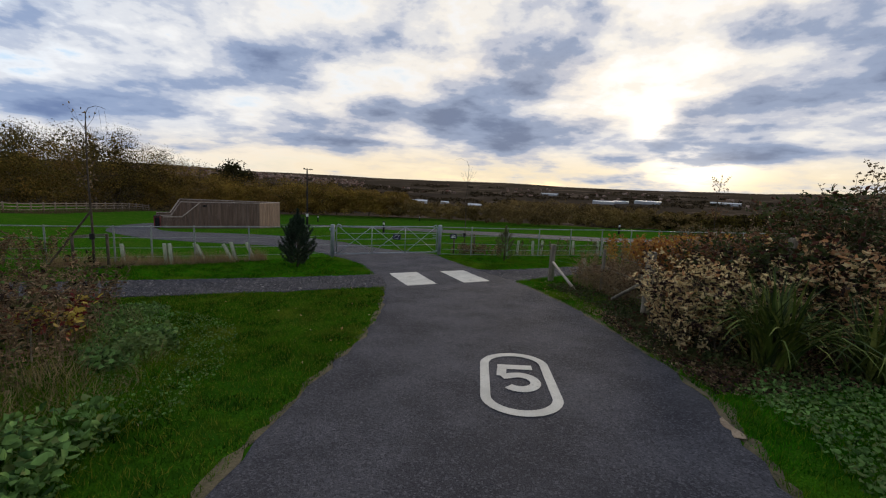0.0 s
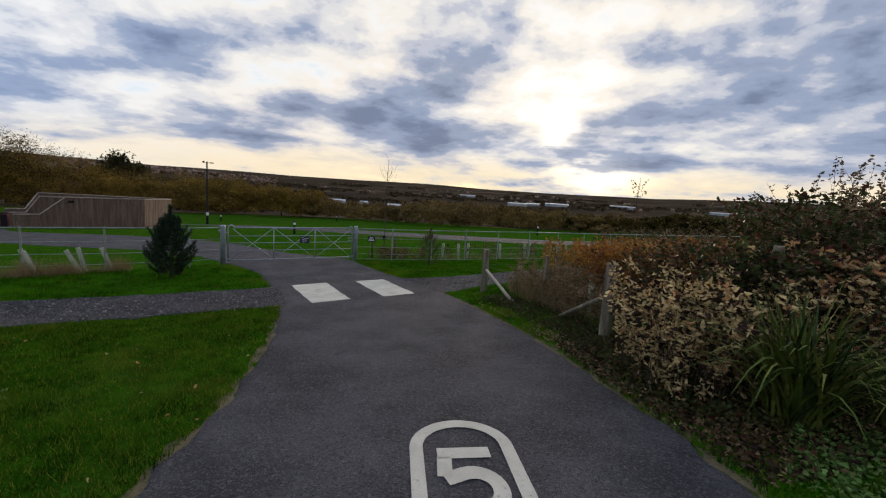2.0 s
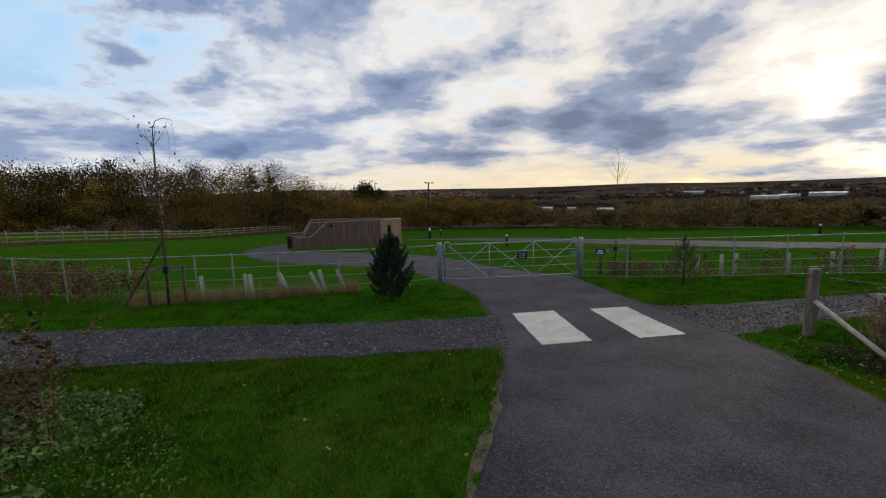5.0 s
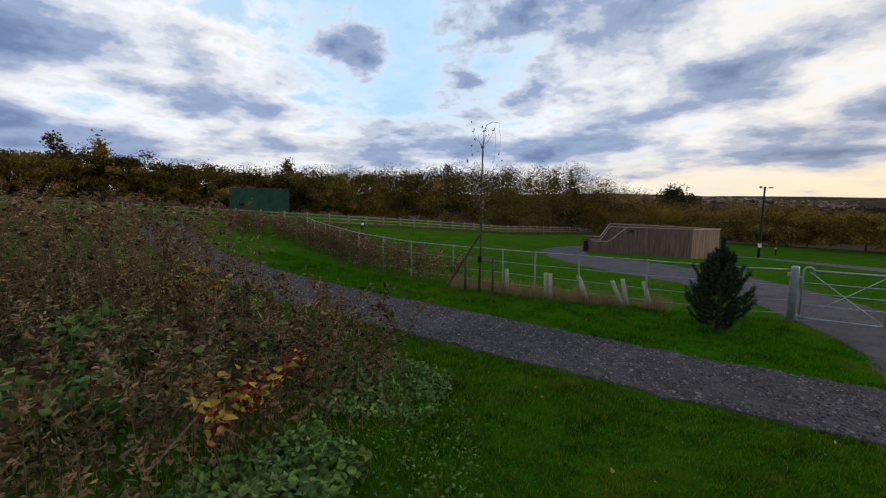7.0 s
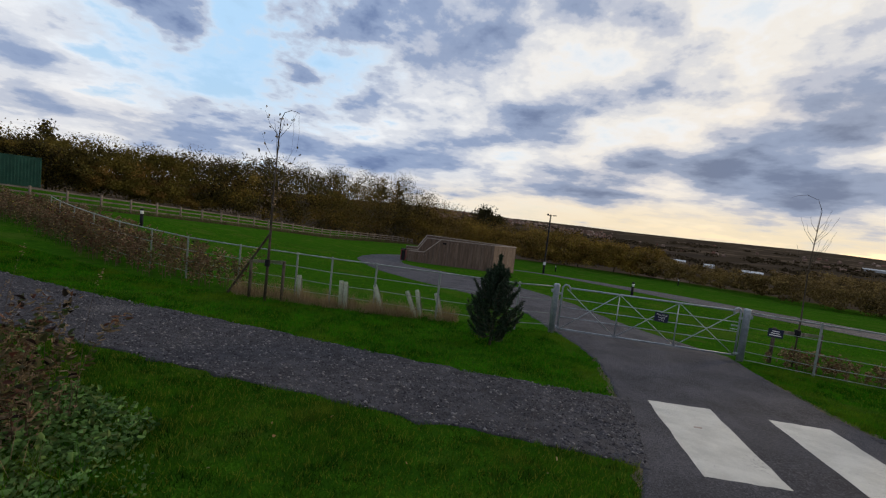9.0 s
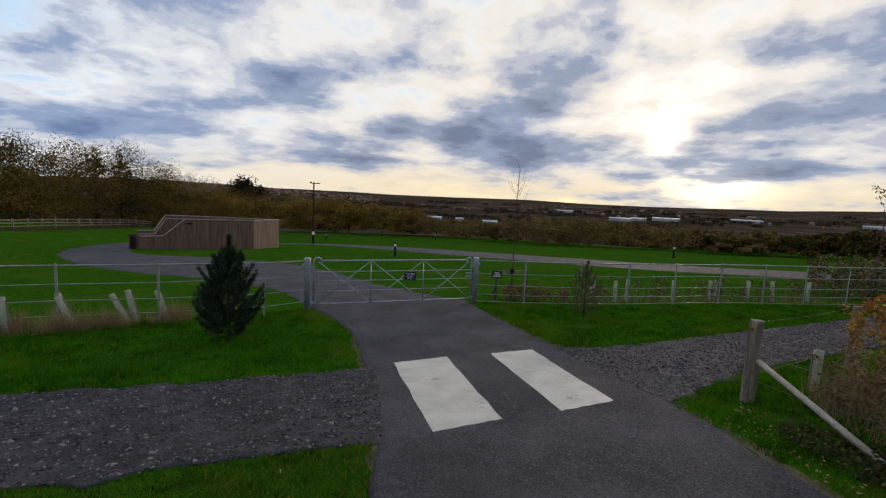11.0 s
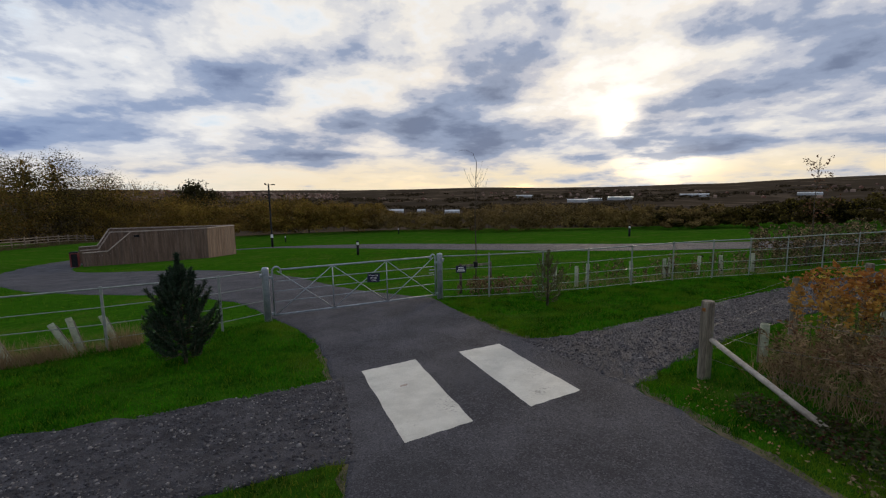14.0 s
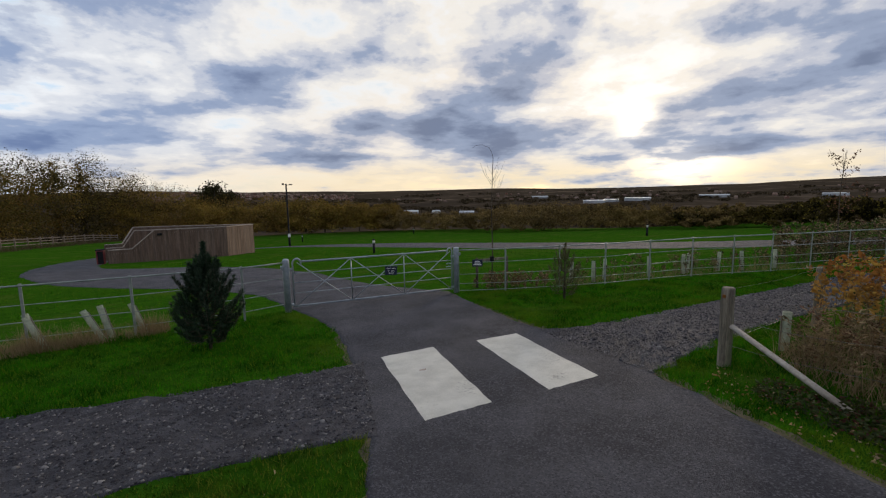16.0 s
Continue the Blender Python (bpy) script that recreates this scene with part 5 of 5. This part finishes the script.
for k, (ax, ay, bx, by, h) in enumerate(((-5.4, -9.0, -6.2, -8.5, 0.55), (-5.2, -10.6, -5.9, -10.0, 0.30), (-4.6, -10.4, -4.9, -9.6, 0.25))):
    z = float(land(ax, ay))
    single("dead_stem", Shape().tube([(ax, ay, z + 0.05), ((ax + bx) / 2, (ay + by) / 2, z + h * 0.8), (bx, by, z + h)], [0.012, 0.010, 0.006], 6), POSTWOOD, "bleached broken dead stem lying in weeds", "stem", "dead stems", smooth=True)
BANK = [(-7.6, -0.95), (-8.6, -1.25), (-11, -0.9), (-14, 0.0), (-17.5, 1.6), (-21, 2.6), (-23.5, 1.2), (-25, 3.5), (-19, 5.0), (-14, 2.4), (-10, 0.5), (-7.7, -0.3)]
shrub("withered_weeds", scatter(BANK, 720), 0.6, 1.2, 0.35, 0.05, [(BROWNLEAF, 24, 0.08, 0.03, "leaves"), (RUSTLEAF, 14, 0.075, 0.028, "rust_leaves"), (YELLOWLEAF, 1.2, 0.06, 0.035, "yellow_leaves"), (DARKLEAF, 3, 0.07, 0.04, "green_leaves")],
      "brown withered weeds along the steel fence", "weeds", 0.006, 0.1)
shrub("withered_weeds", scatter([(4.6, 0.1), (5.0, -0.35), (6.6, -0.8), (6.9, -0.3), (5.6, 0.5)], 50), 0.25, 0.5, 0.5, 0.05, [(BROWNLEAF, 24, 0.06, 0.03, "leaves"), (RUSTLEAF, 12, 0.06, 0.03, "rust_leaves")],
      "low brown weeds behind steel fence", "weeds", 0.005, 0.1)
shrub("withered_weeds", scatter([(7.2, -0.9), (9.5, -1.3), (12.3, -1.8), (15, -2.6), (18, -3.4), (22, -4.4), (22, -2.5), (17, -1.6), (12, -0.4), (8, 0.0)], 240), 0.35, 0.8, 0.4, 0.05,
      [(BROWNLEAF, 12, 0.06, 0.03, "leaves"), (DARKLEAF, 8, 0.06, 0.035, "green_leaves")], "sparse brown weeds and saplings behind steel fence", "weeds", 0.005, 0.1)
shrub("hawthorn_hedge", scatter([(14.5, -1.8), (19, -3.2), (26, -5.0), (26, -1.5), (18, 0.2)], 240), 0.8, 1.5, 0.4, 0.05,
      [(DARKLEAF, 20, 0.08, 0.045, "leaves"), (BROWNLEAF, 20, 0.08, 0.045, "withered_leaves")], "dark straggling hedge behind steel fence", "hedge", 0.008, 0.1)


def tussocks(name, outline, n, low, high, wide, mat, label, lean=0.35):
    p = scatter(outline, n)
    at = np.concatenate([p, land(p[:, 0], p[:, 1])[:, None]], 1)
    tuft = np.array([noise.noise(Vector((x * 2.3, y * 2.3, 1.7))) for x, y in p])
    keep = rng.uniform(0, 1, n) < 0.62 + 0.9 * tuft
    tall = (rng.uniform(low, high, n) * np.clip(0.85 + 1.1 * tuft, 0.3, 1.4))[keep]
    single(name, quick_mesh(name, *blades(at[keep], tall, wide, lean)), mat, label, "grass", kind="stuff")


tussocks("verge_grass", [(-3.3, -10.9), (-3.2, -12.4), (-4.5, -12.9), (-5.0, -11.6), (-4.3, -10.7)], 4200, 0.12, 0.36, 0.007, GRASS_WORN, "long olive grass lying over at lawn's edge", 0.9)
tussocks("dry_grass", [(-3.4, -10.8), (-3.4, -12.0), (-4.5, -12.6), (-5.0, -11.4), (-4.3, -10.5)], 2200, 0.12, 0.36, 0.006, STRAW, "dead straw-coloured grass at lawn's edge", 0.9)
tussocks("verge_grass", [(-3.5, -8.6), (-3.2, -11), (-3.6, -14), (-5.5, -14), (-5.2, -9.6), (-4.6, -7.4)], 5000, 0.08, 0.28, 0.007, GRASS, "uncut green grass at the weeds' edge", 0.6)
tussocks("dry_grass", [(-3.9, -8.6), (-3.8, -11), (-4.2, -13.5), (-7, -13.5), (-7, -9.6), (-5, -7.4)], 3500, 0.15, 0.5, 0.006, STRAW, "dry pale grass among withered weeds", 0.7)
tussocks("dry_grass", [(-2.2, -0.75), (-4.6, -1.25), (-7.6, -1.4), (-8.2, -0.7), (-5, -0.3), (-2.3, -0.15)], 9000, 0.10, 0.44, 0.009, STRAW, "long dry straw-coloured grass along steel fence")
tussocks("dry_grass", [(4.9, -7.2), (6.4, -7.0), (7.2, -8.0), (6.6, -9.4), (5.0, -10.2), (4.3, -9.6), (4.6, -8.2)], 6500, 0.2, 0.62, 0.008, STRAW, "long dry straw-coloured grass under wire fence", 0.5)
tussocks("dry_grass", [(7.0, -1.0), (10, -1.45), (15, -2.7), (15, -2.0), (10, -0.6), (7, -0.3)], 1500, 0.12, 0.35, 0.010, STRAW, "dry straw-coloured grass behind steel fence")


# ---------------------------------------------------------------- mown grass
ROADS = [ROAD_L + ROAD_R[::-1], FIELD_L + FIELD_R[::-1], FAR_A + FAR_B[::-1], GRAVEL_UP + GRAVEL_LO[::-1], GRAVR_UP + GRAVR_LO[::-1]]


def turf(outline, n, low, high, wide):
    p = scatter(outline, n)
    for road in ROADS + [UNDER]:
        p = p[~inside(p, road)]
    at = np.concatenate([p, land(p[:, 0], p[:, 1])[:, None] - 0.004], 1)
    lush = np.array([0.85 + 0.55 * noise.noise(Vector((x * 0.9, y * 0.9, 4.0))) + 0.6 * noise.noise(Vector((x * 5.5, y * 5.5, 2.0))) for x, y in p]).clip(0.3)
    return blades(at, rng.uniform(low, high, len(p)) * lush, wide, 0.5)


LAWN = joined(
    turf([(1.2, -4.4), (-6, -4.0), (-16, -3.0), (-16, -0.5), (-8, -1.3), (-2.5, -0.5), (0, 0.1), (1.0, 0)], 105000, 0.035, 0.10, 0.009),
    turf([(3.4, -4.5), (9, -4.2), (16, -4.0), (16, -3.0), (11, -1.8), (6.5, -1.0), (4.2, 0.0), (3.6, -1.5)], 75000, 0.035, 0.10, 0.009),
    turf([(3.2, -6.0), (6.5, -5.9), (9, -5.8), (9, -6.6), (5.4, -6.9), (5.0, -8.2), (4.6, -10), (3.6, -11.0), (3.0, -12.6), (2.2, -14), (1.2, -13.4), (2.4, -10)], 70000, 0.03, 0.10, 0.008),
    turf([(0.2, -15.5), (1.2, -13.6), (2.2, -12.8), (3.6, -14), (3.6, -17), (-0.6, -17)], 34000, 0.03, 0.09, 0.008),
    turf([(-16, 0.5), (-8, -0.4), (0, 0.2), (4.3, 0.2), (8, -1), (18, -3), (24, 4), (14, 18), (4, 26), (-8, 24), (-24, 18), (-28, 6)], 60000, 0.04, 0.09, 0.018),
)
single("mown_grass", quick_mesh("mown_grass", *turf([(0.6, -6.2), (-4.6, -6.0), (-9, -5.5), (-9, -7.2), (-4.9, -7.8), (-4.6, -10.4), (-4.4, -12.6), (-5.2, -17), (-3.0, -17), (-1.2, -12), (0.6, -8)], 190000, 0.03, 0.085, 0.008)), GRASS_WORN, "short mown lawn with olive and dark green patches", "grass", kind="stuff")
single("mown_grass", quick_mesh("mown_grass", *LAWN), GRASS, "short green mown grass with yellowing patches", "grass", kind="stuff")


def pebbles(name, outline, n, label):
    p = scatter(outline, n)
    r = rng.gamma(2.6, 0.0034, n)[:, None, None] + 0.004
    shape = np.array([(1, 0, 0), (0, 1, 0), (-1, 0, 0), (0, -1, 0), (0, 0, 0.7), (0, 0, -0.7)], float)
    a = rng.uniform(0, 6.28, n)
    turn = np.stack([np.stack([np.cos(a), -np.sin(a), 0 * a], 1), np.stack([np.sin(a), np.cos(a), 0 * a], 1), np.stack([0 * a, 0 * a, 1 + 0 * a], 1)], 1)
    v = (shape * rng.uniform(0.6, 1.3, (n, 6, 1))) @ turn.transpose(0, 2, 1) * r
    v[..., 2] += land(p[:, 0], p[:, 1])[:, None] + 0.018
    v[..., :2] += p[:, None]
    f = np.array([(0, 1, 4), (1, 2, 4), (2, 3, 4), (3, 0, 4), (1, 0, 5), (2, 1, 5), (3, 2, 5), (0, 3, 5)])
    single(name, quick_mesh(name, v.reshape(-1, 3), (np.arange(n)[:, None, None] * 6 + f).reshape(-1, 3)), STONE, label, "gravel", kind="stuff")


pebbles("loose_gravel", GRAVEL_UP[:8] + GRAVEL_LO[:8][::-1], 24000, "loose grey angular gravel on the path")
pebbles("loose_gravel", GRAVR_UP[:6] + GRAVR_LO[:6][::-1], 10000, "loose grey angular gravel on the path")

# ---------------------------------------------------------------- far fence, container, woods
RAIL = [(-50, -4), (-46.5, 2), (-42.8, 9.1), (-39.4, 15), (-35.3, 21.5), (-32.4, 30), (-30, 39.4), (-28.3, 50), (-26.4, 60.3), (-24, 70), (-22, 79)]
rail_fence = thing("rail_fence", (-35.3, 21.5, float(land(-35.3, 21.5))), "weathered brown timber post and rail fence", "fence")
ro = Vector(rail_fence.location)
line = np.array(RAIL)
run = np.r_[0, np.cumsum(np.hypot(*np.diff(line, axis=0).T))]
marks = np.arange(0, run[-1], 2.2)
fx, fy = np.interp(marks, run, line[:, 0]), np.interp(marks, run, line[:, 1])
fz = land(fx, fy)
post_mesh = Shape().box((0, 0, 0.5), (0.13, 0.13, 1.5), bevel=0.01).mesh("post")
for x, y, z in zip(fx, fy, fz):
    part("post", post_mesh, RAILWOOD, rail_fence, at=Vector((x, y, z)) - ro)
for k in range(len(fx) - 1):
    for h in (0.35, 0.72, 1.06):
        part("rail", Shape().beam(Vector((fx[k], fy[k], fz[k] + h)) - ro, Vector((fx[k + 1], fy[k + 1], fz[k + 1] + h)) - ro, 0.05, 0.11), RAILWOOD, rail_fence)

tussocks("dry_grass", [(x + 0.3, y) for x, y in RAIL[1:]] + [(x + 3.0, y) for x, y in RAIL[:0:-1]], 16000, 0.25, 0.65, 0.035, ROUGH, "rough tan grass along timber fence", 0.5)

cx, cy = -45.2, 19.4
box = thing("storage_container", (cx, cy, float(land(cx, cy)) - 0.05), "dark green steel storage container behind timber fence", "container")
box.rotation_euler = (0, 0, radians(-35))
body = Shape()
body.box((0, 0, 1.25), (2.4, 6.0, 2.5), bevel=0.03)
shell = part("body", body, GREENSTEEL, box)
for k in range(28):
    part("rib", Shape().box((1.215, -2.85 + k * 0.211, 1.25), (0.05, 0.10, 2.25), bevel=0.01), GREENSTEEL, shell)
part("roof", Shape().box((0, 0, 2.54), (2.48, 6.08, 0.08), bevel=0.02), GREENSTEEL, box)
for yy in (-2.98, 2.98):
    part("corner_post", Shape().box((1.2, yy, 1.25), (0.12, 0.12, 2.5), bevel=0.01), GREENSTEEL, shell)

EYE = np.array((-1.0, -10.8))
SKY_AZ = [-110, -80, -75, -70, -66, -61, -55, -50, -44, -36, -31, -22, -18, -15, -13.5, -11, -6, -1, 4, 12, 17, 19.4, 27, 31, 41, 50, 54, 60, 64, 71, 85, 110]
SKY_EL = [4.5, 4.3, 4.5, 4.6, 4.2, 3.9, 3.8, 3.9, 4.1, 4.6, 4.9, 5.2, 5.2, 4.8, 3.7, 2.0, 0.5, -0.1, -0.1, -0.4, -1.3, -2.2, -2.3, -1.6, -1.3, -1.8, -2.0, -1.2, -0.6, -0.2, 0.3, 1.0]
EDGE_AZ = [-110, -64, -46, -30, -20, -12, -5, 2, 20, 34, 45, 54, 60, 70, 85, 110]
EDGE_D = [58, 54, 58, 70, 88, 98, 90, 80, 78, 67, 58, 50, 47, 45, 42, 42]


def crown(cx, cy, base, top, wide, n, size, lumps=0):
    """A ragged crown of leaf flakes in lumps round a few limbs."""
    high = top - base
    many = lumps
    lumps = lumps or max(4, int(5 + wide * 1.2))
    loose = wide * (0.28 if many else 0.42)
    c = np.stack([cx + rng.normal(0, loose, lumps), cy + rng.normal(0, loose, lumps), base + high * rng.uniform(0.15, 0.86, lumps)], 1)
    if many:
        out = np.hypot(c[:, 0] - cx, c[:, 1] - cy) / wide
        c[:, 2] = base + high * np.clip(0.84 - 1.3 * out**2 - rng.uniform(0, 0.4, lumps), 0.1, 0.84)
    c[0] = (cx, cy, top - high * 0.16)
    r = rng.uniform(0.22, 0.42, lumps)[:, None] * (0.72 if many else 1.0) * np.array((wide, wide, min(high * 0.42, wide)))
    i = rng.integers(0, lumps, n)
    inner = rng.uniform(0, 1, n) < 0.3
    d = unit(rng.normal(0, 1, (n, 3))) * np.where(inner, rng.uniform(0.3, 0.8, n), rng.uniform(0.8, 1.12, n))[:, None]
    at = c[i] + d * r[i]
    size = size * np.where(inner, 1.35, 0.8)
    at[:, 2] = np.clip(at[:, 2], base - 0.5, top + 0.3)
    return flakes(at, rng.normal(0, 1, (n, 3)), size * rng.uniform(0.6, 1.4, n), size * rng.uniform(0.5, 1.0, n))


def belt(name, az0, az1, rows, per, mat, size, label, count, kind="stuff", scale=(0.72, 1.0)):
    found = []
    for row in range(rows):
        for k in range(count):
            az = az0 + (az1 - az0) * (k + rng.uniform(0, 1)) / count
            d = np.interp(az, EDGE_AZ, EDGE_D) + 2 + row * 6 + rng.uniform(0, 5)
            x, y = EYE[0] + d * math.sin(radians(az)), EYE[1] + d * math.cos(radians(az))
            z = float(land(x, y))
            top = 2.6 + d * math.tan(radians(np.interp(az, SKY_AZ, SKY_EL))) * 1.0
            top = z + max(1.2, (top - z) * rng.uniform(*scale) * (0.75 + 0.25 * (row + 1) / rows))
            wide = min(max(1.6, (top - z) * rng.uniform(0.5, 0.8)), 6.5)
            found.append(crown(x, y, z + 0.1, top, wide, per, size))
    return single(name, quick_mesh(name, *joined(*found)), mat, label, "trees", kind=kind)


belt("woodland_edge", -86, -11, 3, 1900, WOODS_DARK, 0.22, "dense dark autumn woodland behind timber fence", 52, scale=(0.85, 1.08))
belt("woodland_edge", -86, -9, 1, 1500, WOODS, 0.20, "olive and ochre bushes at the woodland edge", 56, scale=(0.45, 0.85))
belt("scrub_belt", -12, 18, 3, 1500, WOODS, 0.24, "ochre and olive scrub below the field", 24, scale=(0.85, 1.12))
belt("scrub_belt", 16, 58, 3, 700, SCRUB, 0.23, "tan and brown scrub below the field", 40, scale=(0.85, 1.15))
belt("scrub_belt", 52, 92, 3, 620, WOODS_DARK, 0.28, "dark brown scrub beyond the field", 28)


def tree(x, y, top, wide, n, mat, size, label, bare=0.35):
    z = float(land(x, y))
    h = top - z
    ob = thing("tree", (x, y, z), label, "tree")
    part("trunk", Shape().tube([(0, 0, -0.3), (0.05, 0, h * 0.35), (0, 0.05, h * 0.55), (0, 0, h * 0.8)], [h * 0.020, h * 0.015, h * 0.008, h * 0.002], 8), BARK, ob, smooth=True)
    limbs = Shape()
    for k in range(18):
        a, zb = k * 2.4, h * rng.uniform(0.25, 0.74)
        ln = wide * rng.uniform(0.25, 0.55)
        limbs.tube([(0, 0, zb), (math.cos(a) * ln * 0.5, math.sin(a) * ln * 0.5, zb + ln * 0.35), (math.cos(a) * ln, math.sin(a) * ln, zb + ln * 0.6)], [h * 0.008, h * 0.005, h * 0.002], 4, cap=False)
    tagged(part("limbs", limbs, BARK, ob), kind="stuff")
    part("crown", quick_mesh("crown", *crown(0, 0, h * bare * 0.6, h, wide, n, size, 34)), mat, ob)


def polar(az, d):
    return EYE[0] + d * math.sin(radians(az)), EYE[1] + d * math.cos(radians(az))


def top_at(el, d):
    return 2.6 + d * math.tan(radians(el))


tree(*polar(-4.0, 150), top_at(2.2, 150), 13.0, 5200, OAKLEAF, 0.75, "dark round-headed oak above ochre scrub", 0.25)
tree(*polar(3.9, 140), top_at(0.6, 140), 4.6, 900, OAKLEAF, 0.45, "small dark round tree above scrub", 0.3)
tree(*polar(-17.9, 104), top_at(4.9, 104), 3.4, 1000, WOODS, 0.34, "thin pale birch with sparse autumn leaves", 0.3)
tree(*polar(-15.9, 106), top_at(4.8, 106), 3.4, 1000, WOODS, 0.34, "thin pale birch with sparse autumn leaves", 0.3)
tree(*polar(-74, 66), top_at(6.6, 66), 3.4, 900, WOODS_DARK, 0.34, "tall sparse tree above dark woodland", 0.3)
tree(*polar(-70.6, 66), top_at(6.7, 66), 3.2, 900, WOODS, 0.34, "tall sparse yellowing tree above dark woodland", 0.3)
tree(*polar(-52, 70), top_at(5.2, 70), 3.6, 900, WOODS_DARK, 0.34, "sparse dark tree above woodland", 0.3)
tree(*polar(-32, 84), top_at(5.4, 84), 3.6, 900, WOODS_DARK, 0.36, "sparse tree above woodland", 0.3)
tree(*polar(-24, 94), top_at(4.6, 94), 3.6, 900, WOODS, 0.36, "sparse tree above woodland", 0.3)
tree(*polar(8.3, 118), top_at(-0.1, 118), 6.5, 1500, OAKLEAF, 0.42, "dark round tree among ochre scrub", 0.1)
tree(*polar(12.6, 112), top_at(-0.5, 112), 7.0, 1500, OAKLEAF, 0.42, "dark round tree among ochre scrub", 0.2)
tree(*polar(31.5, 92), top_at(-2.0, 92), 2.8, 500, SCRUB, 0.4, "golden bush among tan scrub", 0.1)


# ---------------------------------------------------------------- valley
def valley_woods():
    found = []
    for k in range(3600):
        az, d = rng.uniform(-25, 100), 180 * (2800 / 180) ** rng.uniform(0, 1)
        x, y = polar(az, d)
        n0 = noise.noise(Vector((x * 0.0022, y * 0.0022, 2.0)))
        if n0 < -0.05:
            continue
        z = float(land(x, y))
        w = rng.uniform(7, 16) * (1 + d / 1500)
        found.append(crown(x, y, z, z + rng.uniform(6, 10), w, 34, 3.2 + d / 420))
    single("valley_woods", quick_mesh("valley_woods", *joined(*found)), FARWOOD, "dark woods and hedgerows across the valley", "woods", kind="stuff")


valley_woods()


def warehouse(az, d, el, wide, deep, high, turn):
    x, y = polar(az, d)
    w = thing("warehouse", (x, y, float(land(x, y)) - 0.5), "long pale metal warehouse in the valley", "warehouse", "warehouses")
    w.rotation_euler = (0, 0, radians(-az + turn))
    part("body", Shape().box((0, 0, high / 2), (wide, deep, high)), SHED, w)
    r = Shape().add([(-wide / 2, -deep / 2, 0), (wide / 2, -deep / 2, 0), (wide / 2, deep / 2, 0), (-wide / 2, deep / 2, 0), (-wide / 2, 0, 3), (wide / 2, 0, 3)], [(0, 1, 5, 4), (2, 3, 4, 5), (1, 2, 5), (3, 0, 4)])
    part("roof", r, SHEDROOF, w, at=(0, 0, high + 0.02))


for row in ((18.4, 980, -2.25, 46, 26, 6, 0), (19.9, 1010, -2.3, 12, 20, 6, 0), (22.5, 1100, -2.35, 22, 20, 5, 8), (26.6, 1000, -2.5, 34, 26, 7, 0), (42.6, 1600, -1.25, 70, 40, 9, 0), (44.6, 1650, -1.25, 50, 40, 8, 4), (47.6, 1600, -1.3, 80, 40, 9, -5), (55.4, 1950, -0.75, 100, 40, 9, 0), (65.5, 2000, -0.4, 70, 40, 8, 0), (36, 2100, -0.7, 80, 40, 8, 0)):
    warehouse(*row)


def hill_houses():
    s = Shape()
    for k in range(520):
        az, d = rng.uniform(-14, 12), rng.uniform(2100, 3250)
        if k > 440:
            az, d = rng.uniform(14, 75), rng.uniform(1800, 2900)
        x, y = polar(az, d)
        z, a = float(land(x, y)), rng.uniform(0, 3.14)
        w, dp, h = rng.uniform(9, 18), 9, rng.uniform(6, 8)
        m = Matrix.Translation((x, y, z - 1)) @ Matrix.Rotation(a, 4, "Z")
        v = [(-w / 2, -dp / 2, 0), (w / 2, -dp / 2, 0), (w / 2, dp / 2, 0), (-w / 2, dp / 2, 0), (-w / 2, -dp / 2, h), (w / 2, -dp / 2, h), (w / 2, dp / 2, h), (-w / 2, dp / 2, h), (-w / 2, 0, h + 4), (w / 2, 0, h + 4)]
        s.add([m @ Vector(p) for p in v], [(0, 1, 5, 4), (2, 3, 7, 6), (1, 2, 6, 9, 5), (3, 0, 4, 8, 7), (4, 5, 9, 8), (6, 7, 8, 9)])
    single("hillside_houses", s, HOUSE, "rows of small brick and rendered houses on the far hill", "houses", kind="stuff")


hill_houses()
